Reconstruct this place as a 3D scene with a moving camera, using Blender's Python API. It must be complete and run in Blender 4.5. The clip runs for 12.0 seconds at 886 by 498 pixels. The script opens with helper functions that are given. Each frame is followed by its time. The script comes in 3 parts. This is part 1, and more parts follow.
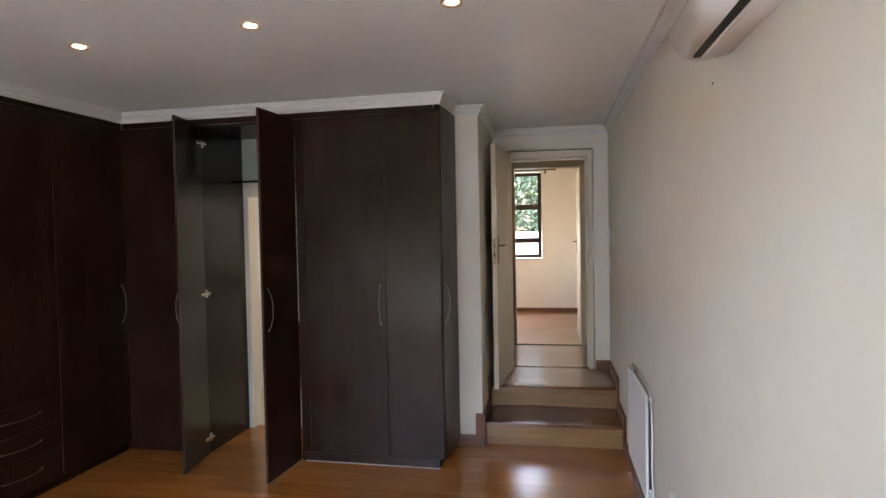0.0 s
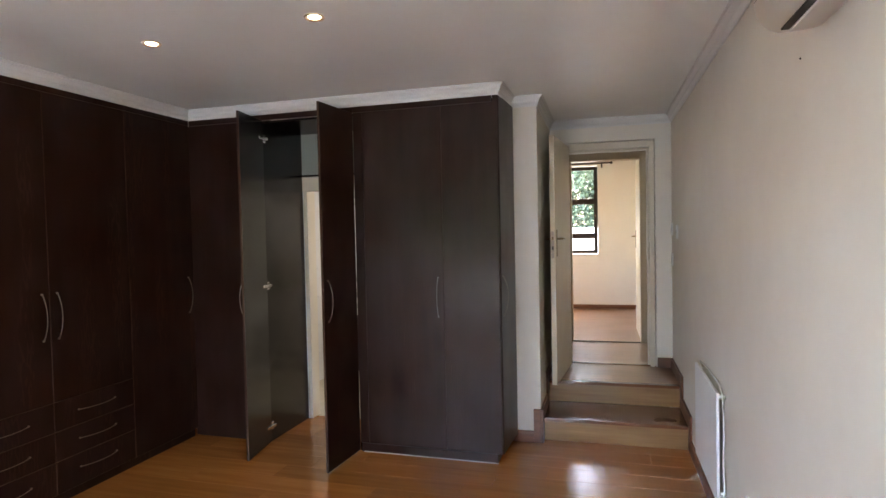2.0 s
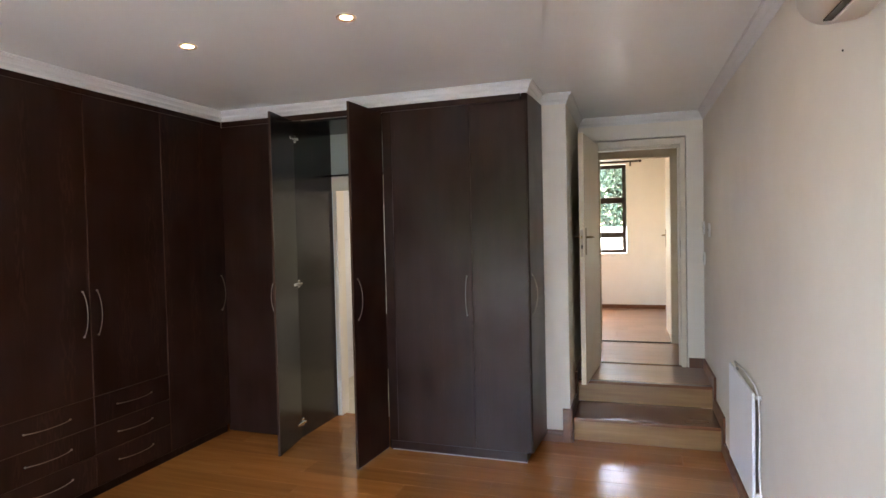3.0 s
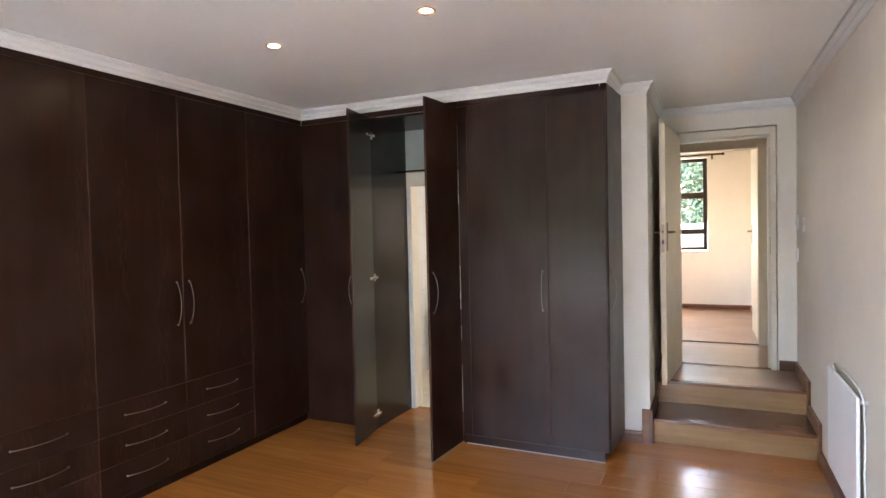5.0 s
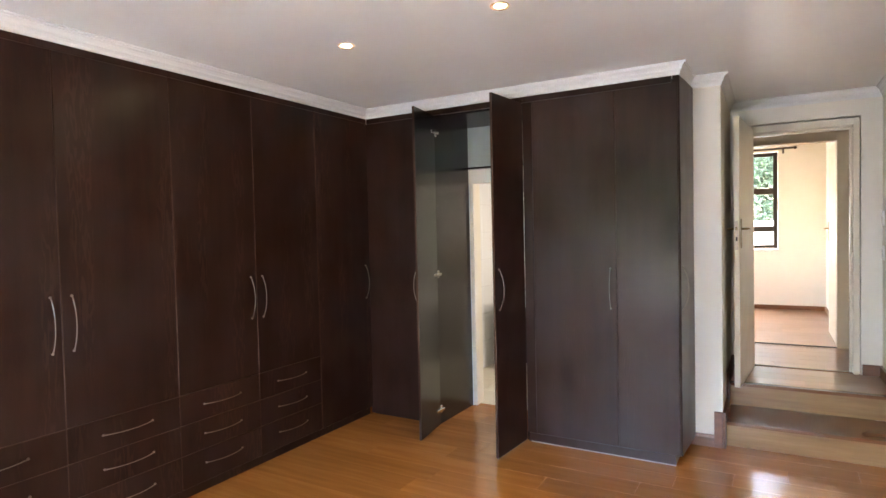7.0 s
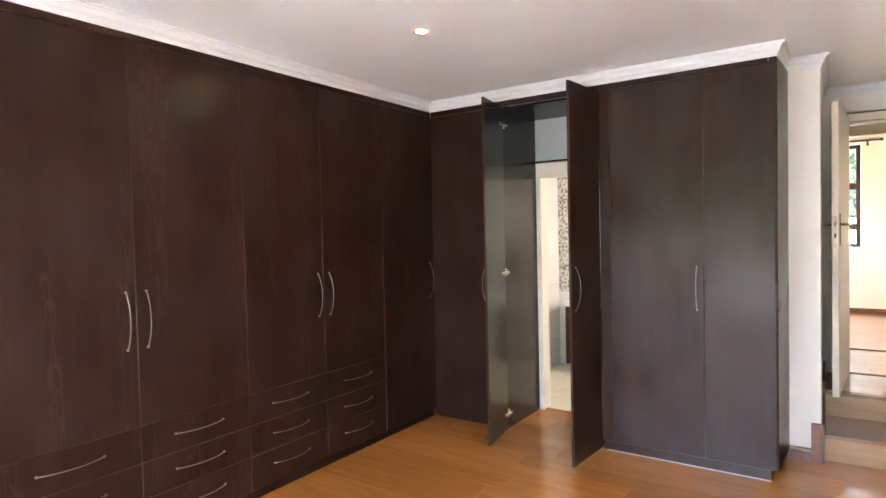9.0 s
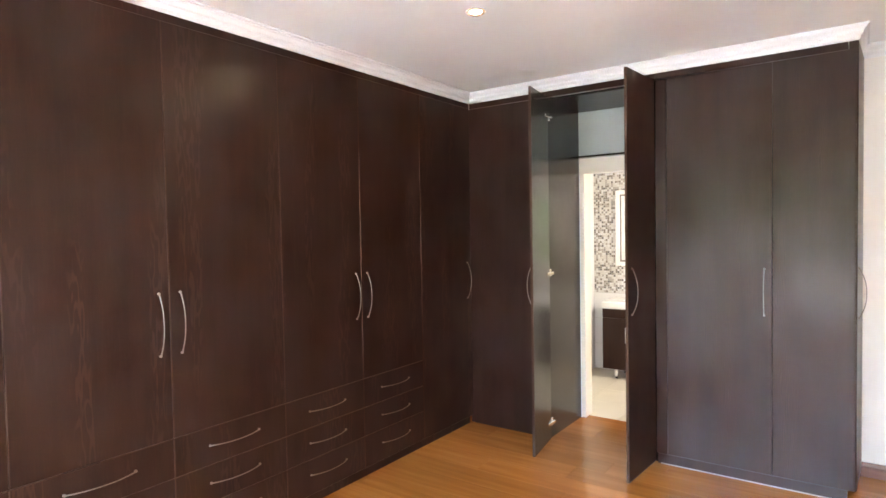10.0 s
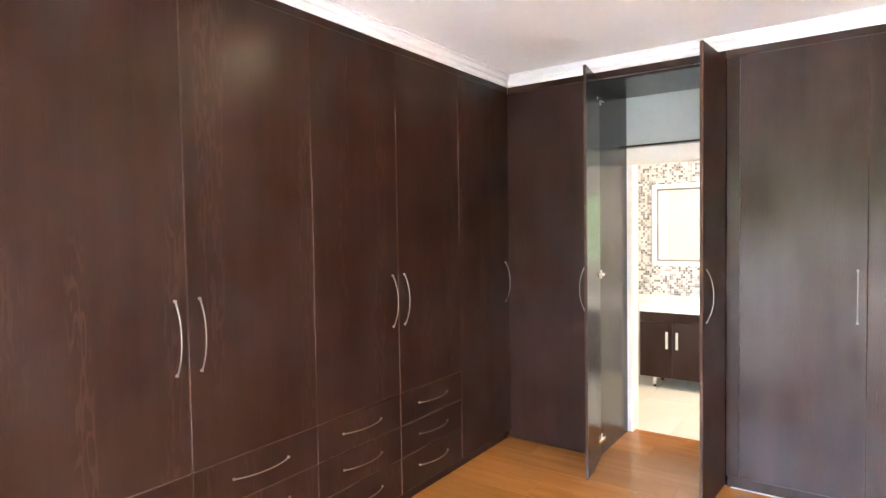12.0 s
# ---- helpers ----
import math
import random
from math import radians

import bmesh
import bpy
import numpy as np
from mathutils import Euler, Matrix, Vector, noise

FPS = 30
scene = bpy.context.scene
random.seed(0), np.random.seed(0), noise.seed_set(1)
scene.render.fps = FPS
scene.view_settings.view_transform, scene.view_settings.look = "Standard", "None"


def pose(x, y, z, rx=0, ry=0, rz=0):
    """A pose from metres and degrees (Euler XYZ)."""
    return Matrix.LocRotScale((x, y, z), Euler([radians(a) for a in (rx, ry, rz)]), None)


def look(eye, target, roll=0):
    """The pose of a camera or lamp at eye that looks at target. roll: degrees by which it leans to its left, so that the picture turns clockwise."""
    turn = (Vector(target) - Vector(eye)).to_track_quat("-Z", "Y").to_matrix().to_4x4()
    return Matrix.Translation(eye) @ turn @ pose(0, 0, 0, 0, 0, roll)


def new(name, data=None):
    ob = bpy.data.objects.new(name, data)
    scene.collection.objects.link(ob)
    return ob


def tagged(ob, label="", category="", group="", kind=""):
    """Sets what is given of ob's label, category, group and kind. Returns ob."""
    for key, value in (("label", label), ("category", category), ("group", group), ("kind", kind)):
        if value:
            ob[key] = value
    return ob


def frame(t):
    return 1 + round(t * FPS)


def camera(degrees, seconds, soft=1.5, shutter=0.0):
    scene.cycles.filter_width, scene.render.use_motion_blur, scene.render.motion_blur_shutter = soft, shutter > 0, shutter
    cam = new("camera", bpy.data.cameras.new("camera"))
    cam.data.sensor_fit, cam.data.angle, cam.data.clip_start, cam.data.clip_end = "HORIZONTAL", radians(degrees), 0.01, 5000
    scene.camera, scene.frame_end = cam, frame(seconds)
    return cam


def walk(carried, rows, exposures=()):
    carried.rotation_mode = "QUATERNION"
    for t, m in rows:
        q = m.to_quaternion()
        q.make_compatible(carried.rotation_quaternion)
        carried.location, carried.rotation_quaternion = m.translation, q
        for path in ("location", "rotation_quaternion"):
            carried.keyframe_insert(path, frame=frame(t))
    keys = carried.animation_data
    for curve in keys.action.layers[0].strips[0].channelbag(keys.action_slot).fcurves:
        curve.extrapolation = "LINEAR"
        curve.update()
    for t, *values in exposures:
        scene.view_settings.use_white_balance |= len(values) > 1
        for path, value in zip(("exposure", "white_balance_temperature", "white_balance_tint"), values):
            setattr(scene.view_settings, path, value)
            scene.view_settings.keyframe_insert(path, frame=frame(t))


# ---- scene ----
cam = camera(74.2, 12.0)
PATH = [
    (0, (0.357, 0.165, 1.665), (-0.039, 2.124, 1.605), -1.1),
    (0.5, (0.349, 0.162, 1.656), (-0.083, 2.114, 1.595), -1.1),
    (1, (0.329, 0.17, 1.644), (-0.142, 2.113, 1.581), -1.2),
    (1.5, (0.307, 0.177, 1.634), (-0.206, 2.109, 1.57), -1.2),
    (2, (0.294, 0.183, 1.628), (-0.267, 2.101, 1.564), -1.2),
    (2.5, (0.28, 0.177, 1.624), (-0.322, 2.083, 1.56), -1.3),
    (3, (0.27, 0.167, 1.618), (-0.372, 2.06, 1.556), -1.3),
    (5, (0.216, 0.156, 1.589), (-0.639, 1.963, 1.527), -1.3),
    (5.5, (0.21, 0.143, 1.584), (-0.691, 1.928, 1.524), -1.3),
    (6, (0.19, 0.132, 1.58), (-0.749, 1.897, 1.519), -1.4),
    (6.5, (0.154, 0.119, 1.58), (-0.817, 1.866, 1.518), -1.3),
    (7, (0.122, 0.103, 1.58), (-0.884, 1.831, 1.516), -1.3),
    (9, (-0.123, 0.153, 1.554), (-1.256, 1.801, 1.494), -1.3),
    (9.5, (-0.286, 0.185, 1.54), (-1.44, 1.818, 1.484), -1.2),
    (10, (-0.434, 0.229, 1.559), (-1.598, 1.854, 1.492), -1.0),
    (10.5, (-0.566, 0.295, 1.539), (-1.731, 1.92, 1.475), -1.2),
    (11, (-0.7, 0.366, 1.555), (-1.867, 1.989, 1.482), -0.9),
    (11.5, (-0.799, 0.394, 1.547), (-1.961, 2.02, 1.476), -1.0),
    (12, (-0.909, 0.41, 1.554), (-2.063, 2.042, 1.479), -0.9),
]
walk(cam, [(t, look(eye, target, roll)) for t, eye, target, roll in PATH],
     [(0, 5.46, 8800, 20), (3, 5.88, 8700, 19), (5, 6.27, 8650, 19), (7, 6.53, 8750, 19), (9, 6.93, 8750, 20), (12, 7.64, 8500, 20)])

# ---- world, sun and exposure ----
world = bpy.data.worlds.new("sky")
scene.world = world
world.use_nodes = True
_wn = world.node_tree.nodes
_sky = _wn.new("ShaderNodeTexSky")
_sky.sky_type, _sky.sun_disc = "NISHITA", False
_sky.sun_elevation, _sky.sun_rotation = radians(52), radians(27)
_bg = _wn["Background"]
_bg.inputs["Strength"].default_value = 0.15
world.node_tree.links.new(_sky.outputs[0], _bg.inputs["Color"])

sun = new("sun", bpy.data.lights.new("sun", "SUN"))
sun.data.energy, sun.data.angle, sun.data.color = 0.8, radians(1), (1.0, 0.95, 0.88)
sun.matrix_world = look((3.0, 6.0, 8.5), (0, 0, 0))


# area lamps added to brighten the two rooms beyond
def fill_lamp(eye, target, w, h, watts, color):
    lamp = new("fill_light", bpy.data.lights.new("fill_light", "AREA"))
    lamp.data.shape, lamp.data.size, lamp.data.size_y = "RECTANGLE", w, h
    lamp.data.energy, lamp.data.color = watts, color
    lamp.matrix_world = look(eye, target)


FAR_WATTS, BATH_WATTS = 0.10, 0.33
# far room fill, added out of view to lift its walls
fill_lamp((-3.02, 8.5, 1.75), (0, 8.5, 1.2), 0.86, 1.06, FAR_WATTS, (0.96, 0.97, 1.0))
# bathroom fill, added; its opening backs onto the solid pier
fill_lamp((-0.64, 5.6, 1.65), (-2.5, 5.6, 0.9), 0.8, 0.9, BATH_WATTS, (0.88, 0.94, 1.0))


# ---- materials ----
class Mat:
    """A small node-material builder."""

    def __init__(self, name, rough=0.5, metal=0.0, spec=0.5):
        self.m = bpy.data.materials.new(name)
        self.m.use_nodes = True
        self.t = self.m.node_tree
        self.b = self.t.nodes["Principled BSDF"]
        self.b.inputs["Roughness"].default_value = rough
        self.b.inputs["Metallic"].default_value = metal
        self.b.inputs["Specular IOR Level"].default_value = spec

    def n(self, kind, **kw):
        node = self.t.nodes.new("ShaderNode" + kind)
        for k, v in kw.items():
            node.inputs[k.replace("_", " ")].default_value = v
        return node

    def link(self, a, b):
        self.t.links.new(a, b)

    def coords(self, scale=(1, 1, 1), jitter=0.0):
        pos = self.n("NewGeometry").outputs["Position"]
        if jitter:
            rnd = self.n("ObjectInfo").outputs["Random"]
            mul = self.n("VectorMath")
            mul.operation = "SCALE"
            mul.inputs[0].default_value = (jitter, jitter * 0.7, jitter * 1.3)
            self.link(rnd, mul.inputs["Scale"])
            add = self.n("VectorMath")
            self.link(pos, add.inputs[0])
            self.link(mul.outputs[0], add.inputs[1])
            pos = add.outputs[0]
        mp = self.n("Mapping", Scale=scale)
        self.link(pos, mp.inputs["Vector"])
        return mp.outputs[0]

    def noise(self, co, scale, detail=3.0, rough=0.55, dist=0.0):
        nz = self.n("TexNoise", Scale=scale, Detail=detail, Roughness=rough, Distortion=dist)
        self.link(co, nz.inputs["Vector"])
        return nz.outputs["Fac"]

    def ramp(self, fac, stops):
        r = self.n("ValToRGB")
        els = r.color_ramp.elements
        while len(els) < len(stops):
            els.new(0.5)
        for e, (p, c) in zip(els, stops):
            e.position = p
            e.color = (*c, 1) if len(c) == 3 else c
        self.link(fac, r.inputs[0])
        return r.outputs[0]

    def mix(self, fac, a, b, mode="MIX"):
        mx = self.n("Mix")
        mx.data_type, mx.blend_type = "RGBA", mode
        for sock, v in ((mx.inputs[0], fac), (mx.inputs[6], a), (mx.inputs[7], b)):
            if isinstance(v, (int, float)):
                sock.default_value = v
            elif isinstance(v, tuple):
                sock.default_value = (*v, 1)
            else:
                self.link(v, sock)
        return mx.outputs[2]

    def color(self, v):
        if isinstance(v, tuple):
            self.b.inputs["Base Color"].default_value = (*v, 1)
        else:
            self.link(v, self.b.inputs["Base Color"])

    def roughness(self, fac, lo, hi, a=0.3, b=0.7):
        r = self.n("MapRange", From_Min=a, From_Max=b, To_Min=lo, To_Max=hi)
        self.link(fac, r.inputs["Value"])
        self.link(r.outputs[0], self.b.inputs["Roughness"])

    def bump(self, height, strength=0.1, distance=0.002):
        bp = self.n("Bump", Strength=strength, Distance=distance)
        self.link(height, bp.inputs["Height"])
        self.link(bp.outputs[0], self.b.inputs["Normal"])


def mat_laminate(name, dark, mid, light, rlo, rhi, spec=0.5, smudged=True):
    """Dark wood-print board with upright grain and greasy smudges."""
    m = Mat(name, spec=spec)
    co = m.coords((1, 1, 0.06), 9.0)
    fine = m.noise(co, 160.0, 2.0, 0.6)
    broad = m.noise(co, 14.0, 3.0, 0.5)
    co2 = m.coords((1, 1, 0.16), 5.0)
    wv = m.n("TexWave", Scale=42.0, Distortion=11.0, Detail=1.5, Detail_Scale=0.9)
    m.link(co2, wv.inputs["Vector"])
    c = m.ramp(broad, [(0.3, dark), (0.6, mid)])
    c = m.mix(m.ramp(fine, [(0.52, (0, 0, 0)), (0.8, (0.13, 0.13, 0.13))]), c, light)
    figure = m.mix(m.ramp(m.noise(m.coords((1, 1, 0.10), 3.0), 6.0, 1.0), [(0.55, (0, 0, 0)), (0.63, (1, 1, 1))]), (0.0, 0.0, 0.0),
                   m.ramp(wv.outputs["Fac"], [(0.55, (0, 0, 0)), (0.95, (0.42, 0.42, 0.42))]))
    c = m.mix(figure, c, light)
    m.color(c)
    m.bump(fine, 0.012, 0.0004)
    if not smudged:
        m.b.inputs["Roughness"].default_value = (rlo + rhi) / 2
        return m.m
    m.roughness(m.noise(m.coords(), 3.6, 2.0, 0.5), rlo, rhi, 0.35, 0.68)
    # greasy wiping marks show in the sheen only
    sm = m.noise(m.coords((1, 1, 0.7), 4.0), 2.6, 2.0, 0.5)
    sp = m.n("MapRange", From_Min=0.36, From_Max=0.66, To_Min=spec * 0.68, To_Max=spec * 1.36)
    m.link(sm, sp.inputs["Value"])
    m.link(sp.outputs[0], m.b.inputs["Specular IOR Level"])
    return m.m


def mat_paint(name, c, rough=0.55, var=0.06, grain=0.12):
    m = Mat(name, rough=rough)
    a = tuple(x * (1 - var) for x in c)
    b = tuple(min(1, x * (1 + var * 0.5)) for x in c)
    co = m.coords()
    m.color(m.ramp(m.noise(co, 1.3, 5.0, 0.65), [(0.3, a), (0.7, b)]))
    m.roughness(m.noise(co, 5.0, 3.0), rough - 0.06, min(1, rough + 0.1))
    m.bump(m.noise(co, 260.0, 2.0), grain, 0.001)
    return m.m


def mat_plank(name, dark, mid, light, rlo, rhi, along="x", coat=0.0):
    """Laminate board: grain along the board, tone by the piece."""
    m = Mat(name)
    s = {"x": (0.07, 1, 1), "y": (1, 0.07, 1)}[along]
    co = m.coords(s, 13.0)
    broad = m.noise(co, 22.0, 3.0, 0.55)
    fine = m.noise(co, 190.0, 2.0, 0.6)
    c = m.ramp(broad, [(0.28, dark), (0.52, mid), (0.75, light)])
    c = m.mix(m.ramp(fine, [(0.5, (0, 0, 0)), (0.8, (0.11, 0.11, 0.11))]), c, dark)
    rnd = m.n("ObjectInfo").outputs["Random"]
    hv = m.n("HueSaturation")
    mr = m.n("MapRange", To_Min=0.82, To_Max=1.14)
    m.link(rnd, mr.inputs["Value"])
    m.link(mr.outputs[0], hv.inputs["Value"])
    m.link(c, hv.inputs["Color"])
    m.color(hv.outputs["Color"])
    m.roughness(m.noise(m.coords(), 3.0, 1.0, 0.5), rlo, rhi, 0.25, 0.75)
    if coat:
        m.b.inputs["Coat Weight"].default_value = coat
        m.b.inputs["Coat Roughness"].default_value = 0.19
    m.bump(fine, 0.05, 0.0004)
    return m.m


def mat_metal(name, c, rough):
    m = Mat(name, rough=rough, metal=1.0)
    m.color(c)
    m.roughness(m.noise(m.coords((1, 1, 0.2)), 120.0, 2.0), rough * 0.8, rough * 1.3)
    return m.m


def mat_glass(name, tint=(0.95, 0.98, 0.97)):
    m = Mat(name, rough=0.0)
    m.color(tint)
    m.b.inputs["Transmission Weight"].default_value = 1.0
    m.b.inputs["IOR"].default_value = 1.45
    return m.m


def mat_emit(name, c, strength):
    m = Mat(name, rough=0.4)
    m.color((0.9, 0.88, 0.82))
    m.b.inputs["Emission Color"].default_value = (*c, 1)
    m.b.inputs["Emission Strength"].default_value = strength
    return m.m


def mat_leaf(name, a, b, c):
    m = Mat(name, rough=0.45)
    rnd = m.n("NewGeometry").outputs["Random Per Island"]
    m.color(m.ramp(rnd, [(0.0, a), (0.5, b), (1.0, c)]))
    m.b.inputs["Subsurface Weight"].default_value = 0.0
    return m.m


def mat_mosaic(name):
    m = Mat(name, rough=0.15)
    rnd = m.n("NewGeometry").outputs["Random Per Island"]
    r = m.n("ValToRGB")
    r.color_ramp.interpolation = "CONSTANT"
    stops = [(0.0, (0.72, 0.69, 0.64)), (0.34, (0.48, 0.44, 0.39)), (0.55, (0.78, 0.77, 0.75)), (0.74, (0.27, 0.235, 0.20)), (0.87, (0.16, 0.155, 0.15)), (0.93, (0.36, 0.345, 0.33))]
    els = r.color_ramp.elements
    while len(els) < len(stops):
        els.new(0.5)
    for e, (p, c) in zip(els, stops):
        e.position, e.color = p, (*c, 1)
    m.link(rnd, r.inputs[0])
    m.color(r.outputs[0])
    return m.m


WENGE = mat_laminate("wenge_board", (0.0195, 0.0066, 0.0041), (0.0260, 0.0091, 0.0057), (0.066, 0.029, 0.0195), 0.28, 0.32, 0.225)
# the fronts' wood print at about half their brightness
WENGE_DARK = mat_laminate("wenge_darker_board", (0.0105, 0.0044, 0.0028), (0.0125, 0.0053, 0.0034), (0.016, 0.007, 0.0045), 0.22, 0.25, 0.42, False)
EDGE = mat_laminate("wenge_edging", (0.052, 0.028, 0.020), (0.070, 0.039, 0.028), (0.088, 0.050, 0.037), 0.45, 0.55, 0.08)
FRONT = (WENGE, EDGE)
WALL = mat_paint("wall_paint", (0.755, 0.695, 0.61), 0.6)
WALL_FAR = mat_paint("far_room_paint", (0.80, 0.735, 0.645), 0.6)
CEIL = mat_paint("ceiling_paint", (0.82, 0.845, 0.82), 0.37, 0.03, 0.04)
CORNICE = mat_paint("cornice_paint", (0.70, 0.695, 0.675), 0.45, 0.03, 0.05)
DOORPAINT = mat_paint("door_enamel", (0.72, 0.62, 0.47), 0.38, 0.04, 0.05)
DOORFRAME = mat_paint("door_frame_enamel", (0.68, 0.605, 0.49), 0.36, 0.05, 0.05)
# darker enamel with the dim passage's shade put into the colour
FRAMESHADE = mat_paint("shaded_frame_enamel", (0.47, 0.37, 0.245), 0.36, 0.05, 0.05)
BACKPANEL = mat_paint("back_panel_paint", (0.36, 0.40, 0.37), 0.45, 0.05, 0.05)
JAMBPAINT = mat_paint("bath_jamb_enamel", (0.76, 0.69, 0.57), 0.4, 0.04, 0.05)
PLANK = mat_plank("floor_board", (0.37, 0.122, 0.027), (0.44, 0.149, 0.034), (0.50, 0.179, 0.046), 0.18, 0.255, coat=0.4)
PLANK_UP = mat_plank("upper_floor_board", (0.22, 0.098, 0.046), (0.27, 0.122, 0.058), (0.31, 0.145, 0.07), 0.28, 0.31, coat=0.5)
TREAD = mat_plank("tread_board", (0.14, 0.047, 0.018), (0.19, 0.066, 0.026), (0.24, 0.09, 0.036), 0.20, 0.28, coat=0.25)
RISER = mat_plank("riser_board", (0.24, 0.115, 0.042), (0.33, 0.17, 0.066), (0.40, 0.225, 0.098), 0.32, 0.4)
SKIRT = mat_plank("skirting_board", (0.09, 0.030, 0.013), (0.15, 0.052, 0.024), (0.20, 0.075, 0.035), 0.3, 0.42)
UNDER = mat_paint("underlay", (0.05, 0.022, 0.010), 0.7)
STEEL = mat_metal("brushed_steel", (0.27, 0.245, 0.22), 0.36)
CHROME = mat_metal("chrome", (0.75, 0.75, 0.75), 0.08)
BRASS = mat_metal("aged_brass", (0.30, 0.22, 0.12), 0.30)
RIM = mat_metal("rim_brass", (0.62, 0.50, 0.36), 0.35)
STRIP = mat_paint("strip_enamel", (0.50, 0.40, 0.33), 0.4)
ALU = mat_metal("strip_aluminium", (0.50, 0.40, 0.34), 0.45)
PLASTIC = mat_paint("white_plastic", (0.88, 0.88, 0.86), 0.36, 0.02, 0.02)
HEATER = mat_paint("heater_face", (0.85, 0.86, 0.87), 0.42, 0.03, 0.05)
CERAMIC = mat_paint("glazed_ceramic", (0.86, 0.85, 0.82), 0.12, 0.01, 0.0)
BLACK = mat_paint("dark_slot", (0.012, 0.011, 0.011), 0.6)
BRONZE = mat_paint("bronze_window_frame", (0.035, 0.022, 0.017), 0.4, 0.1, 0.03)
WTILE = mat_paint("white_wall_tile", (0.82, 0.81, 0.79), 0.15, 0.02, 0.02)
FTILE = mat_paint("cream_floor_tile", (0.74, 0.67, 0.54), 0.16, 0.06, 0.05)
GROUT = mat_paint("grout", (0.62, 0.60, 0.56), 0.8)
MOSAIC = mat_mosaic("mosaic_tile")
MIRROR = mat_metal("mirror_silver", (0.92, 0.93, 0.92), 0.01)
GLASS = mat_glass("window_glass")
LAMPFACE = mat_emit("lamp_face", (1.0, 0.86, 0.66), 5.0)
LEAF = mat_leaf("leaves", (0.022, 0.050, 0.020), (0.036, 0.075, 0.030), (0.065, 0.115, 0.05))
TREELEAF = mat_leaf("tree_leaves", (0.030, 0.060, 0.036), (0.052, 0.092, 0.058), (0.095, 0.145, 0.095))
BARK = mat_paint("bark", (0.12, 0.09, 0.06), 0.9, 0.3, 0.5)
PAVING = mat_paint("paving", (0.41, 0.405, 0.395), 0.85, 0.15, 0.4)
GRASSY = mat_paint("garden_ground", (0.10, 0.12, 0.06), 0.95, 0.35, 0.5)
GARDENWALL = mat_paint("garden_wall_paint", (0.78, 0.77, 0.74), 0.8, 0.08, 0.3)


# ---- builders ----
OFFSET = {}


def thing(name, at, label, category, group="", kind=""):
    ob = new(name)
    ob.location = at
    ob.empty_display_size = 0.05
    OFFSET[ob.name] = Vector(at)
    return tagged(ob, label, category, group, kind)


def part(name, bm, material, parent=None, label=""):
    """Link a bmesh, given in world coordinates, as one mesh under a thing or a part."""
    off = OFFSET[parent.name] if parent else Vector()
    if off.length:
        bmesh.ops.translate(bm, verts=bm.verts, vec=-off)
    me = bpy.data.meshes.new(name)
    bm.to_mesh(me)
    bm.free()
    for one in material if isinstance(material, tuple) else (material,):
        me.materials.append(one)
    ob = new(name, me)
    OFFSET[ob.name] = off
    if parent:
        ob.parent = parent
    if label:
        tagged(ob, label)
    return ob


def solo(name, bm, material, label, category, at, group="", kind=""):
    """A thing of one mesh with its origin at its base."""
    bmesh.ops.translate(bm, verts=bm.verts, vec=-Vector(at))
    me = bpy.data.meshes.new(name)
    bm.to_mesh(me)
    bm.free()
    me.materials.append(material)
    ob = new(name, me)
    ob.location = at
    OFFSET[ob.name] = Vector(at)
    return tagged(ob, label, category, group, kind)


def box(lo, hi, bevel=0.0, bm=None, m=None, seg=1):
    """An axis-aligned box, its edges bevelled, turned by m; added to bm if given."""
    b = bmesh.new()
    r = bmesh.ops.create_cube(b, size=1.0)
    for v in b.verts:
        v.co = Vector([lo[i] + (v.co[i] + 0.5) * (hi[i] - lo[i]) for i in range(3)])
    if bevel:
        bmesh.ops.bevel(b, geom=b.edges[:], offset=bevel, segments=seg, affect="EDGES")
    if m:
        bmesh.ops.transform(b, matrix=m, verts=b.verts)
    if bm is None:
        return b
    tmp = bpy.data.meshes.new("tmp")
    b.to_mesh(tmp)
    b.free()
    bm.from_mesh(tmp)
    bpy.data.meshes.remove(tmp)
    return bm


def board(lo, hi, m=None, bevel=0.0018):
    """A door or drawer front; its edging takes the second material."""
    size = [hi[i] - lo[i] for i in range(3)]
    k = size.index(min(size))
    b = box(lo, hi, bevel)
    for f in b.faces:
        f.normal_update()
        if abs(f.normal[k]) < 0.95 and f.normal.z > -0.3:
            f.material_index = 1
    if m:
        bmesh.ops.transform(b, matrix=m, verts=b.verts)
    return b


def tube(path, radius, segs=8, flat=1.0, bm=None, caps=True, up=(0, 0, 1)):
    """A tube along a list of points; flat squeezes it across."""
    bm = bm or bmesh.new()
    pts = [Vector(p) for p in path]
    rings = []
    for i, p in enumerate(pts):
        d = (pts[min(i + 1, len(pts) - 1)] - pts[max(i - 1, 0)]).normalized()
        u = Vector(up)
        if abs(d.dot(u)) > 0.95:
            u = Vector((1, 0, 0)) if abs(d.x) < 0.9 else Vector((0, 1, 0))
        a = d.cross(u).normalized()
        b = a.cross(d)
        r = radius[i] if isinstance(radius, (list, tuple)) else radius
        rings.append([bm.verts.new(p + a * (math.cos(k * math.tau / segs) * r) + b * (math.sin(k * math.tau / segs) * r * flat)) for k in range(segs)])
    for r0, r1 in zip(rings, rings[1:]):
        for k in range(segs):
            f = bm.faces.new((r0[k], r0[(k + 1) % segs], r1[(k + 1) % segs], r1[k]))
            f.smooth = True
    if caps:
        bm.faces.new(rings[0][::-1])
        bm.faces.new(rings[-1])
    bmesh.ops.recalc_face_normals(bm, faces=bm.faces[:])
    return bm


